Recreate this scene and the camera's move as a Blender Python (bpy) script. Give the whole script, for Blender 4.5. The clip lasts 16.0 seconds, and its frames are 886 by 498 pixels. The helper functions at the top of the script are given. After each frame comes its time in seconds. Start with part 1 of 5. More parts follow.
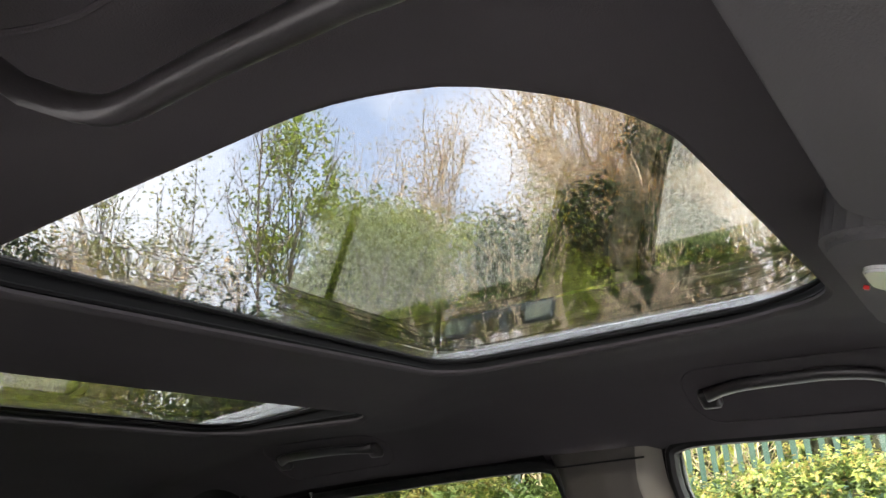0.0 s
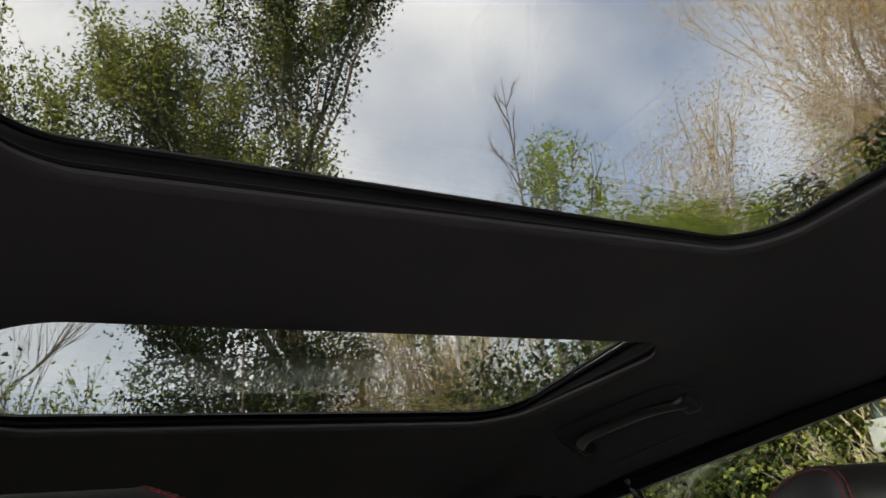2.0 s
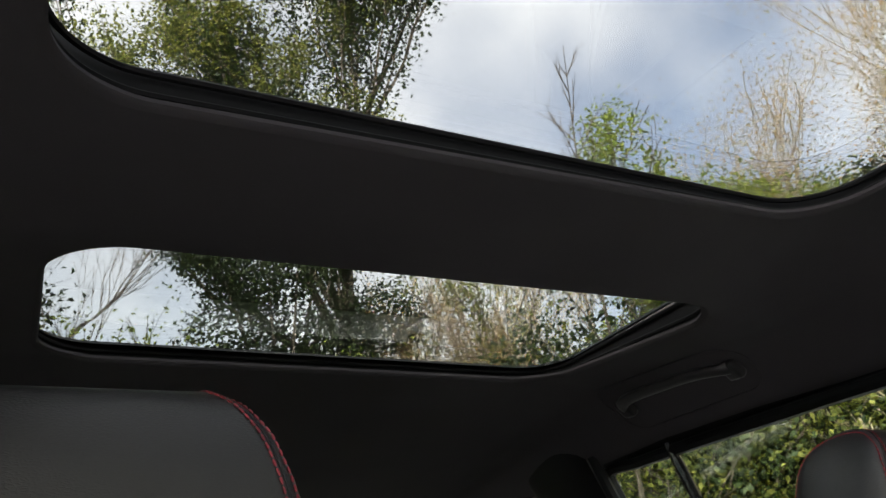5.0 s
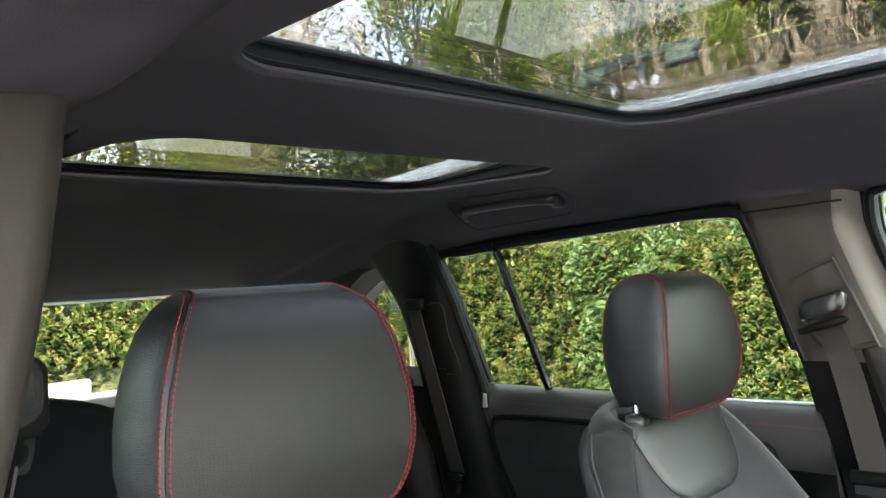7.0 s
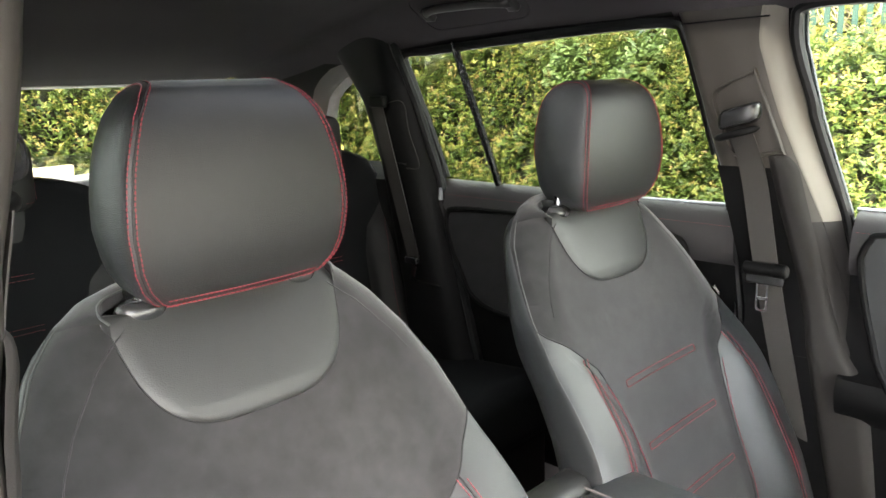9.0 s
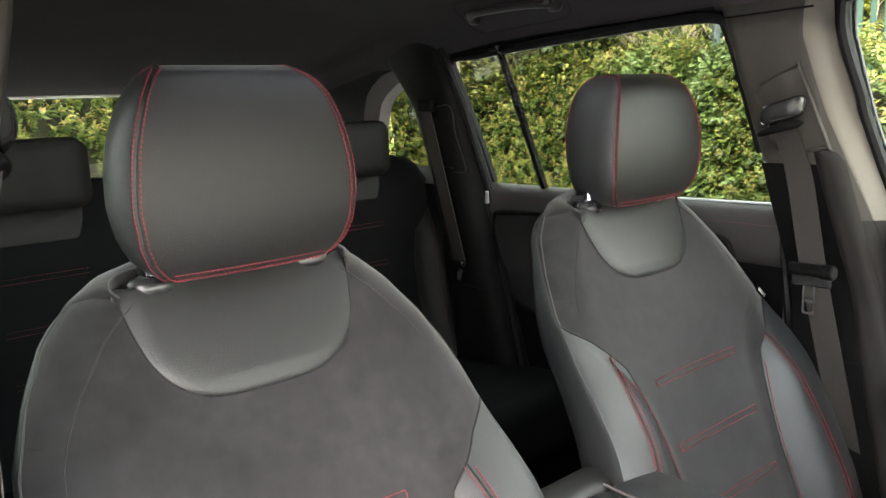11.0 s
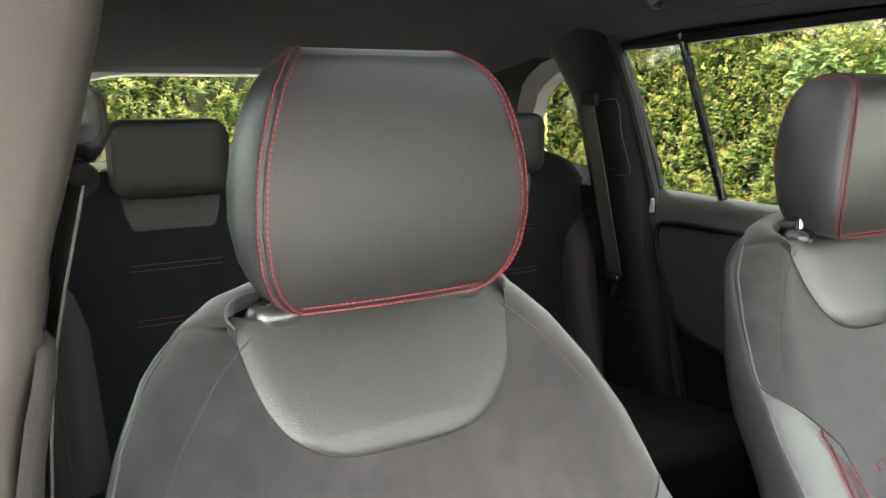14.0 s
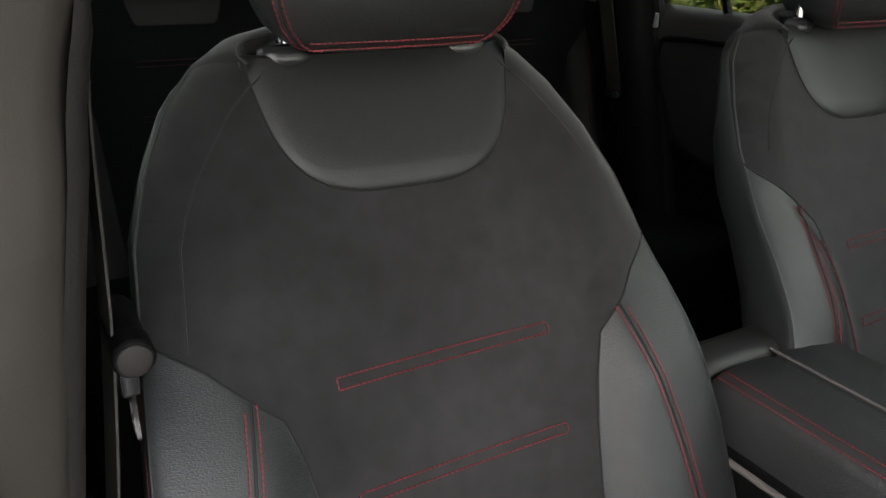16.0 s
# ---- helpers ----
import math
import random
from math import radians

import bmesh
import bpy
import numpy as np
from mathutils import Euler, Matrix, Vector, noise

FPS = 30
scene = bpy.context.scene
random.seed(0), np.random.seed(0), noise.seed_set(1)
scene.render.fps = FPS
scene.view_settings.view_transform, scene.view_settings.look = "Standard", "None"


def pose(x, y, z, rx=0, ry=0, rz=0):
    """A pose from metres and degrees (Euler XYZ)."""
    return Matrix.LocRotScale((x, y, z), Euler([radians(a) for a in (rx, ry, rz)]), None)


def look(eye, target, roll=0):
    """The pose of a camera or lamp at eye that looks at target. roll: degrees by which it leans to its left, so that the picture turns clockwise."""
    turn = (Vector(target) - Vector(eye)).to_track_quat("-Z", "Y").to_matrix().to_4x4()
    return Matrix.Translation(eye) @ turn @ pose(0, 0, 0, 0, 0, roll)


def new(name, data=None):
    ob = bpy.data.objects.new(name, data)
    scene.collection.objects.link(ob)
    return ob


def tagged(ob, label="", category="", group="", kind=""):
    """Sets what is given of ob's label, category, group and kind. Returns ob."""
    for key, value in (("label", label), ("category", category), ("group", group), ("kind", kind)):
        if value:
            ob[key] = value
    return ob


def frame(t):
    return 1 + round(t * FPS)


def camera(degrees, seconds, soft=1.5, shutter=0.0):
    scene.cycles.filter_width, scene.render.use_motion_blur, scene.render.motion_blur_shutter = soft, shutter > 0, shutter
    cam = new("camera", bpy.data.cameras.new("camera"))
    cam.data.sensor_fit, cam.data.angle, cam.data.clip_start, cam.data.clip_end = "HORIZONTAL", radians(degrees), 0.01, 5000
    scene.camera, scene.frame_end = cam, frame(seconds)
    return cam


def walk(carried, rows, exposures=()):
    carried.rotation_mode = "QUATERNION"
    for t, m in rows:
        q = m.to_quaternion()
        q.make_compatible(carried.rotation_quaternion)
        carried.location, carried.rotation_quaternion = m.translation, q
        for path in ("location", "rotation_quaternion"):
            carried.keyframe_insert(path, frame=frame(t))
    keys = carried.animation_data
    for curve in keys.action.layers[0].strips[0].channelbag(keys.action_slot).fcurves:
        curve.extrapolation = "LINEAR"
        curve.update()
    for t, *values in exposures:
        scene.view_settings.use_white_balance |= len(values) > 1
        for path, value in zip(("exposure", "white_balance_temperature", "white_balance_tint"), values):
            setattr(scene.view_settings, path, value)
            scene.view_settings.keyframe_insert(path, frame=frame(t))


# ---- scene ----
CAM = camera(59.67, 16.0, soft=1.5, shutter=0.08)
PATH = [
    (0, -0.6177, -0.6172, 1.4501, 110.00, 2.76, -54.57),
    (0.5, -0.5857, -0.5882, 1.4321, 111.10, 3.78, -50.87),
    (1, -0.5291, -0.5346, 1.3897, 112.81, 5.50, -45.08),
    (1.5, -0.4365, -0.4751, 1.3775, 114.42, 7.00, -37.62),
    (2, -0.3479, -0.4154, 1.3730, 115.46, 8.38, -29.41),
    (2.5, -0.2877, -0.3413, 1.3768, 115.75, 8.90, -22.09),
    (3, -0.2189, -0.3136, 1.3659, 115.47, 8.06, -16.58),
    (5.5, -0.4418, -0.4739, 1.3461, 111.50, 3.53, -32.52),
    (6, -0.5487, -0.5184, 1.3549, 107.32, 3.17, -38.71),
    (6.5, -0.6366, -0.5298, 1.3895, 100.32, 3.00, -42.58),
    (7, -0.7112, -0.5550, 1.4549, 92.35, 3.53, -45.15),
    (7.5, -0.7520, -0.6110, 1.4608, 83.40, 2.93, -46.93),
    (8, -0.7591, -0.6438, 1.4653, 78.31, 1.85, -47.90),
    (10.5, -0.7250, -0.7394, 1.4232, 78.36, 1.66, -41.68),
    (11, -0.7064, -0.7484, 1.4154, 79.07, 2.05, -40.43),
    (11.5, -0.6899, -0.7483, 1.4113, 79.47, 2.24, -39.43),
    (12, -0.6733, -0.7204, 1.4121, 79.58, 2.11, -38.25),
    (12.5, -0.6540, -0.6579, 1.4153, 79.47, 1.84, -36.45),
    (13, -0.6341, -0.5977, 1.4182, 79.03, 1.12, -34.42),
    (13.5, -0.6336, -0.5697, 1.4275, 78.62, 0.50, -32.06),
    (14, -0.6313, -0.5769, 1.4278, 78.18, -0.03, -30.17),
    (14.5, -0.6309, -0.6008, 1.4154, 77.26, -0.38, -29.20),
    (15, -0.6420, -0.6261, 1.3982, 75.30, -0.75, -28.92),
    (15.5, -0.6513, -0.6372, 1.3713, 71.61, -1.22, -28.98),
    (16, -0.6658, -0.6350, 1.3441, 67.50, -1.25, -29.91),
]
EXPO = [(0, 4.2, 7150, 16), (1.0, 3.45, 7000, 14), (2.0, 3.25, 7300, 13), (3.0, 3.4, 7300, 12), (5.3, 3.75, 7000, 12), (6.2, 4.4, 6650, 11), (7.2, 4.95, 6800, 12), (8.0, 5.4, 7150, 13), (10.5, 4.65, 7200, 14), (12.3, 4.72, 7200, 14), (13.0, 5.1, 7200, 14), (13.5, 5.42, 7200, 14), (14.0, 5.35, 7200, 14), (15.0, 4.15, 7150, 13), (15.6, 3.3, 7100, 13), (16.0, 3.15, 7100, 13)]
walk(CAM, [(r[0], pose(*r[1:])) for r in PATH], EXPO)

# ---- world and sun ----
SUN = Vector((-0.84, -0.42, 0.49)).normalized()


def make_world():
    w = bpy.data.worlds.new("sky")
    scene.world = w
    w.use_nodes = True
    nt = w.node_tree
    bg = nt.nodes["Background"]
    sky = nt.nodes.new("ShaderNodeTexSky")
    sky.sky_type = "NISHITA"
    sky.sun_disc = False
    sky.sun_elevation = math.asin(SUN.z)
    sky.sun_rotation = math.atan2(SUN.x, SUN.y)
    sky.dust_density = 2.0
    co = nt.nodes.new("ShaderNodeTexCoord")
    no = nt.nodes.new("ShaderNodeTexNoise")
    no.inputs["Scale"].default_value = 2.2
    no.inputs["Detail"].default_value = 6
    ramp = nt.nodes.new("ShaderNodeValToRGB")
    ramp.color_ramp.elements[0].position, ramp.color_ramp.elements[1].position = 0.36, 0.66
    ramp.color_ramp.elements[0].color = (0.16, 0.16, 0.16, 1)
    mix = nt.nodes.new("ShaderNodeMix")
    mix.data_type = "RGBA"
    mix.inputs[7].default_value = (7.0, 7.1, 7.2, 1)
    nt.links.new(co.outputs["Generated"], no.inputs["Vector"])
    nt.links.new(no.outputs["Fac"], ramp.inputs["Fac"])
    nt.links.new(ramp.outputs["Color"], mix.inputs[0])
    nt.links.new(sky.outputs["Color"], mix.inputs[6])
    nt.links.new(mix.outputs[2], bg.inputs["Color"])
    bg.inputs["Strength"].default_value = 0.14


make_world()
sun_data = bpy.data.lights.new("sun", "SUN")
sun_data.energy, sun_data.angle, sun_data.color = 1.35, radians(5), (1.0, 0.95, 0.86)
sun = new("sun", sun_data)
sun.matrix_world = look((-6, -5, 12), Vector((-6, -5, 12)) - SUN)

# ---- materials ----


def mat(name, colour, rough=0.6, metal=0.0, spec=0.5, grain=0.0, grain_scale=300.0, var=0.0, var_scale=6.0, sheen=0.0, dist=0.001, voronoi=False, coat=0.0, var2=0.0, var2_scale=60.0):
    m = bpy.data.materials.new(name)
    m.use_nodes = True
    nt = m.node_tree
    b = nt.nodes["Principled BSDF"]
    b.inputs["Base Color"].default_value = (*colour, 1)
    b.inputs["Roughness"].default_value = rough
    b.inputs["Metallic"].default_value = metal
    b.inputs["Specular IOR Level"].default_value = spec
    b.inputs["Coat Weight"].default_value = coat
    if sheen:
        b.inputs["Sheen Weight"].default_value = sheen
        b.inputs["Sheen Roughness"].default_value = 0.45
    co = nt.nodes.new("ShaderNodeTexCoord")
    if grain:
        tx = nt.nodes.new("ShaderNodeTexVoronoi" if voronoi else "ShaderNodeTexNoise")
        tx.inputs["Scale"].default_value = grain_scale
        src, height = co.outputs["Object"], tx.outputs["Distance" if voronoi else "Fac"]
        if voronoi:
            # soft pebbles, a little wider than high, with narrow creases between them
            tx.feature = "DISTANCE_TO_EDGE"
            mp = nt.nodes.new("ShaderNodeMapping")
            mp.inputs["Scale"].default_value = (0.6, 0.9, 1.35)
            nt.links.new(src, mp.inputs["Vector"])
            src = mp.outputs["Vector"]
            sm = nt.nodes.new("ShaderNodeMapRange")
            sm.interpolation_type = "SMOOTHSTEP"
            sm.inputs["From Max"].default_value = 0.32
            nt.links.new(tx.outputs["Distance"], sm.inputs["Value"])
            height = sm.outputs["Result"]
        nt.links.new(src, tx.inputs["Vector"])
        bu = nt.nodes.new("ShaderNodeBump")
        bu.inputs["Strength"].default_value = grain
        bu.inputs["Distance"].default_value = dist
        nt.links.new(height, bu.inputs["Height"])
        nt.links.new(bu.outputs["Normal"], b.inputs["Normal"])
    last = None
    for amount, scale in ((var, var_scale), (var2, var2_scale)):
        if not amount:
            continue
        n2 = nt.nodes.new("ShaderNodeTexNoise")
        n2.inputs["Scale"].default_value = scale
        n2.inputs["Detail"].default_value = 5
        nt.links.new(co.outputs["Object"], n2.inputs["Vector"])
        mr = nt.nodes.new("ShaderNodeMapRange")
        mr.inputs["From Min"].default_value = 0.25
        mr.inputs["From Max"].default_value = 0.75
        mr.inputs["To Min"].default_value = 1 - amount
        mr.inputs["To Max"].default_value = 1 + amount
        nt.links.new(n2.outputs["Fac"], mr.inputs["Value"])
        mx = nt.nodes.new("ShaderNodeMix")
        mx.data_type, mx.blend_type = "RGBA", "MULTIPLY"
        mx.inputs[0].default_value = 1
        if last:
            nt.links.new(last, mx.inputs[6])
        else:
            mx.inputs[6].default_value = (*colour, 1)
        nt.links.new(mr.outputs["Result"], mx.inputs[7])
        last = mx.outputs[2]
    if last:
        nt.links.new(last, b.inputs["Base Color"])
    return m


def leaf_mat(name, ramp_colours, pass_light=0.35, rough=0.6):
    """Leaves that differ one from another and let some light through."""
    m = bpy.data.materials.new(name)
    m.use_nodes = True
    nt = m.node_tree
    b = nt.nodes["Principled BSDF"]
    geo = nt.nodes.new("ShaderNodeNewGeometry")
    ramp = nt.nodes.new("ShaderNodeValToRGB")
    el = ramp.color_ramp.elements
    while len(el) < len(ramp_colours):
        el.new(0.5)
    for i, c in enumerate(ramp_colours):
        el[i].position = i / (len(ramp_colours) - 1)
        el[i].color = (*c, 1)
    nt.links.new(geo.outputs["Random Per Island"], ramp.inputs["Fac"])
    nt.links.new(ramp.outputs["Color"], b.inputs["Base Color"])
    b.inputs["Roughness"].default_value = rough
    tr = nt.nodes.new("ShaderNodeBsdfTranslucent")
    nt.links.new(ramp.outputs["Color"], tr.inputs["Color"])
    mx = nt.nodes.new("ShaderNodeMixShader")
    mx.inputs[0].default_value = pass_light
    nt.links.new(b.outputs[0], mx.inputs[1])
    nt.links.new(tr.outputs[0], mx.inputs[2])
    nt.links.new(mx.outputs[0], nt.nodes["Material Output"].inputs["Surface"])
    return m


def pane_mat(name, tint, low=0.04, gain=1.0):
    m = bpy.data.materials.new(name)
    m.use_nodes = True
    nt = m.node_tree
    nt.nodes.remove(nt.nodes["Principled BSDF"])
    tr = nt.nodes.new("ShaderNodeBsdfTransparent")
    tr.inputs[0].default_value = (*tint, 1)
    gl = nt.nodes.new("ShaderNodeBsdfGlossy")
    gl.inputs["Roughness"].default_value = 0.02
    lw = nt.nodes.new("ShaderNodeLayerWeight")
    lw.inputs["Blend"].default_value = 0.5
    pw = nt.nodes.new("ShaderNodeMath")
    pw.operation, pw.inputs[1].default_value = "POWER", 5.0
    fr = nt.nodes.new("ShaderNodeMath")
    fr.operation, fr.inputs[1].default_value, fr.inputs[2].default_value = "MULTIPLY_ADD", (1 - low) * gain, low
    mx = nt.nodes.new("ShaderNodeMixShader")
    nt.links.new(lw.outputs["Facing"], pw.inputs[0])
    nt.links.new(pw.outputs[0], fr.inputs[0])
    nt.links.new(fr.outputs[0], mx.inputs[0])
    nt.links.new(tr.outputs[0], mx.inputs[1])
    nt.links.new(gl.outputs[0], mx.inputs[2])
    nt.links.new(mx.outputs[0], nt.nodes["Material Output"].inputs["Surface"])
    return m


LEATHER = mat("black_leather", (0.0145, 0.0145, 0.0142), 0.42, spec=0.5, grain=0.5, grain_scale=520, voronoi=True, dist=0.0002, var=0.14, var_scale=9, var2=0.08, var2_scale=70)
# rear seats' copy of the black leather, darkened for the dim rear cabin
SHADED_LEATHER = mat("shaded_black_leather", (0.011, 0.011, 0.011), 0.5, spec=0.3, grain=0.4, grain_scale=560, voronoi=True, dist=0.00022, var=0.14, var_scale=9)
LEATHER_SIDE = mat("grey_black_leather", (0.0205, 0.022, 0.023), 0.39, spec=0.52, grain=0.5, grain_scale=480, voronoi=True, dist=0.00034, var=0.12, var_scale=9, var2=0.08, var2_scale=70)
SUEDE = mat("charcoal_suede", (0.0225, 0.022, 0.0228), 0.95, spec=0.08, sheen=0.36, var=0.36, var_scale=6, var2=0.2, var2_scale=40, grain=0.3, grain_scale=1400, dist=0.0005)
THREAD = mat("red_thread", (0.20, 0.013, 0.022), 0.5, var=0.2, var_scale=60)
# grey lightened for the sheen along the suede edges
SHEEN_PIPING = mat("sheen_piping", (0.055, 0.057, 0.055), 0.5, spec=0.4, var=0.1, var_scale=20)
PIPING = mat("black_piping", (0.0135, 0.0135, 0.014), 0.7, spec=0.3)
CLOTH = mat("black_knit_cloth", (0.0085, 0.009, 0.0098), 0.95, spec=0.08, grain=0.3, grain_scale=900, dist=0.0005, var=0.12, var_scale=9)
GUIDE = mat("satin_dark_plastic", (0.022, 0.022, 0.023), 0.27, spec=0.5, grain=0.1, grain_scale=900, dist=0.0003, var=0.05, var_scale=9)
HEADLINER = mat("black_woven_headliner", (0.050, 0.0455, 0.049), 0.95, spec=0.08, grain=0.3, grain_scale=1100, var=0.12, var_scale=4)
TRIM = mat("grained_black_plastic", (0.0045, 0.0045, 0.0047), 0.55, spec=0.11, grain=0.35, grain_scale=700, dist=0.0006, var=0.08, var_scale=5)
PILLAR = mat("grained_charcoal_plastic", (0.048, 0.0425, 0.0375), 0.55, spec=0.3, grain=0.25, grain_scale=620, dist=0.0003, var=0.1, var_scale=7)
PALE_EDGE = mat("greige_pillar_edge", (0.17, 0.156, 0.135), 0.6, spec=0.25, grain=0.25, grain_scale=620, dist=0.0003, var=0.1, var_scale=7)
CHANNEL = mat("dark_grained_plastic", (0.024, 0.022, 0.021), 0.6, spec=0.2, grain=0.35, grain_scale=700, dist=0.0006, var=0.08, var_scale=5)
LIT_TRIM = mat("lit_beige_trim", (0.72, 0.69, 0.63), 0.5, grain=0.2, grain_scale=600, dist=0.0005, var=0.08, var_scale=7)
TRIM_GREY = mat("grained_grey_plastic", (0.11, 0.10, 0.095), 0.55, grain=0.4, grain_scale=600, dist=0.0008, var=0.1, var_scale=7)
LINER = mat("matt_black_liner", (0.006, 0.006, 0.0065), 0.75, spec=0.15, var=0.1, var_scale=8)
GLOSS = mat("gloss_black", (0.01, 0.01, 0.011), 0.18)
RUBBER = mat("black_rubber", (0.006, 0.006, 0.0065), 0.5, spec=0.25)
CHROME = mat("chrome", (0.8, 0.8, 0.8), 0.12, metal=1)
ALU = mat("satin_aluminium", (0.55, 0.58, 0.60), 0.35, metal=0.6, var=0.05, var_scale=20)
WHITE = mat("white_paint", (0.75, 0.76, 0.76), 0.3, var=0.05, var_scale=8)
WEB = mat("belt_webbing", (0.036, 0.033, 0.030), 0.7, grain=0.5, grain_scale=900)
CARPET = mat("black_carpet", (0.012, 0.012, 0.0125), 1.0, grain=0.6, grain_scale=500, dist=0.002, var=0.3, var_scale=30)
DOOR_PAD = mat("dark_grey_padding", (0.036, 0.034, 0.035), 0.45, spec=0.4, grain=0.4, grain_scale=500, dist=0.0005, var=0.1, var_scale=8)
VISOR = mat("grey_visor_fabric", (0.085, 0.082, 0.085), 0.9, spec=0.15, grain=0.3, grain_scale=900, var=0.06, var_scale=8)
HANDLE = mat("satin_black_plastic", (0.024, 0.022, 0.023), 0.30, grain=0.2, grain_scale=800, dist=0.0004, var=0.06, var_scale=9)
LENS = mat("lamp_lens", (0.6, 0.6, 0.62), 0.15, coat=0.5)
LED = mat("red_led", (0.6, 0.02, 0.02), 0.4)
PANE = pane_mat("clear_glass", (0.78, 0.82, 0.79))
REAR_PANE = pane_mat("rear_window_glass", (0.64, 0.66, 0.62))
PRIVACY = pane_mat("tinted_side_glass", (0.47, 0.50, 0.48))
ROOF_PANE_REAR = pane_mat("lighter_roof_glass", (0.295, 0.305, 0.305), 0.02, 0.35)
ROOF_PANE = pane_mat("tinted_roof_glass", (0.31, 0.32, 0.325), 0.04, 0.95)

# ---- mesh helpers ----


def thing(name, label, category, at=(0, 0, 0), group="", kind=""):
    ob = new(name)
    ob.matrix_basis = Matrix.Translation(at)
    ob.empty_display_size = 0.05
    return tagged(ob, label, category, group, kind)


def part(name, bm, material, parent=None, label="", smooth=True, kind="", sharp=True):
    me = bpy.data.meshes.new(name)
    bm.normal_update()
    bm.to_mesh(me)
    bm.free()
    me.materials.append(material)
    if smooth:
        me.polygons.foreach_set("use_smooth", [True] * len(me.polygons))
        if sharp:
            me.set_sharp_from_angle(angle=radians(40))
    ob = new(name, me)
    if parent:
        ob.parent = parent
        if parent.type == "EMPTY":
            ob.matrix_parent_inverse = Matrix.Translation(-parent.location)
    return tagged(ob, label, "", "", kind)


def loft(rows, close=False, bm=None, flip=False):
    bm = bm or bmesh.new()
    vs = [[bm.verts.new(p) for p in r] for r in rows]
    for a, b in zip(vs, vs[1:]):
        n = len(a)
        for i in range(n if close else n - 1):
            j = (i + 1) % n
            q = (a[i], a[j], b[j], b[i])
            try:
                bm.faces.new(q[::-1] if flip else q)
            except ValueError:
                pass
    return bm


def tube(points, r, sides=8, bm=None, closed=False):
    """A tube along points; r: radius or a function of the share of the way."""
    bm = bm or bmesh.new()
    pts = [Vector(p) for p in points]
    n = len(pts)
    rings = []
    up = None
    for i, p in enumerate(pts):
        if closed:
            d = (pts[(i + 1) % n] - pts[i - 1]).normalized()
        else:
            d = (pts[min(i + 1, n - 1)] - pts[max(i - 1, 0)]).normalized()
        if up is None:
            up = d.orthogonal().normalized()
        up = (up - d * up.dot(d)).normalized()
        side = d.cross(up)
        rr = r(i / max(1, n - 1)) if callable(r) else r
        ring = []
        for k in range(sides):
            a = 2 * math.pi * k / sides
            ring.append(bm.verts.new(p + (up * math.cos(a) + side * math.sin(a)) * rr))
        rings.append(ring)
    m = n if closed else n - 1
    for i in range(m):
        a, b = rings[i], rings[(i + 1) % n]
        for k in range(sides):
            j = (k + 1) % sides
            bm.faces.new((a[k], a[j], b[j], b[k]))
    if not closed:
        bm.faces.new(rings[0][::-1])
        bm.faces.new(rings[-1])
    return bm


def rbox(size, bevel=0.01, m=None, seg=3):
    bm = bmesh.new()
    bmesh.ops.create_cube(bm, size=1, matrix=Matrix.Diagonal((*size, 1)))
    if bevel:
        bmesh.ops.bevel(bm, geom=bm.edges[:], offset=bevel, segments=seg, affect="EDGES", profile=0.6)
    if m is not None:
        bmesh.ops.transform(bm, matrix=m, verts=bm.verts)
    return bm


def slab(outline, thick, bevel=0.0, m=None, seg=2):
    """A plate from a list of (a, b) in its own plane, thick along its normal."""
    bm = bmesh.new()
    vs = [bm.verts.new((a, b, 0)) for a, b in outline]
    f = bm.faces.new(vs)
    res = bmesh.ops.extrude_face_region(bm, geom=[f])
    bmesh.ops.translate(bm, vec=(0, 0, thick), verts=[v for v in res["geom"] if isinstance(v, bmesh.types.BMVert)])
    bmesh.ops.recalc_face_normals(bm, faces=bm.faces)
    if bevel:
        bmesh.ops.bevel(bm, geom=[e for e in bm.edges], offset=bevel, segments=seg, affect="EDGES", clamp_overlap=True)
    if m is not None:
        bmesh.ops.transform(bm, matrix=m, verts=bm.verts)
    return bm


def ip(v, table):
    """Smooth interpolation in a table of (key, value), keys rising."""
    ks = [k for k, _ in table]
    vals = [x for _, x in table]
    return float(np.interp(v, ks, vals))


def smooth_line(pts, n):
    """n points along a soft curve through pts."""
    P = [Vector(p) for p in pts]
    P = [P[0] * 2 - P[1]] + P + [P[-1] * 2 - P[-2]]
    out = []
    m = len(P) - 3
    for i in range(n):
        u = i / (n - 1) * m
        k = min(int(u), m - 1)
        t = u - k
        a, b, c, d = P[k:k + 4]
        out.append(0.5 * (2 * b + (c - a) * t + (2 * a - 5 * b + 4 * c - d) * t * t + (3 * b - a - 3 * c + d) * t ** 3))
    return out


def round_rect(x0, x1, y0, y1, r, n=8):
    pts = []
    for cx, cy, a0 in ((x1 - r, y1 - r, 0), (x0 + r, y1 - r, 90), (x0 + r, y0 + r, 180), (x1 - r, y0 + r, 270)):
        for i in range(n + 1):
            a = radians(a0 + 90 * i / n)
            pts.append((cx + r * math.cos(a), cy + r * math.sin(a)))
    return pts


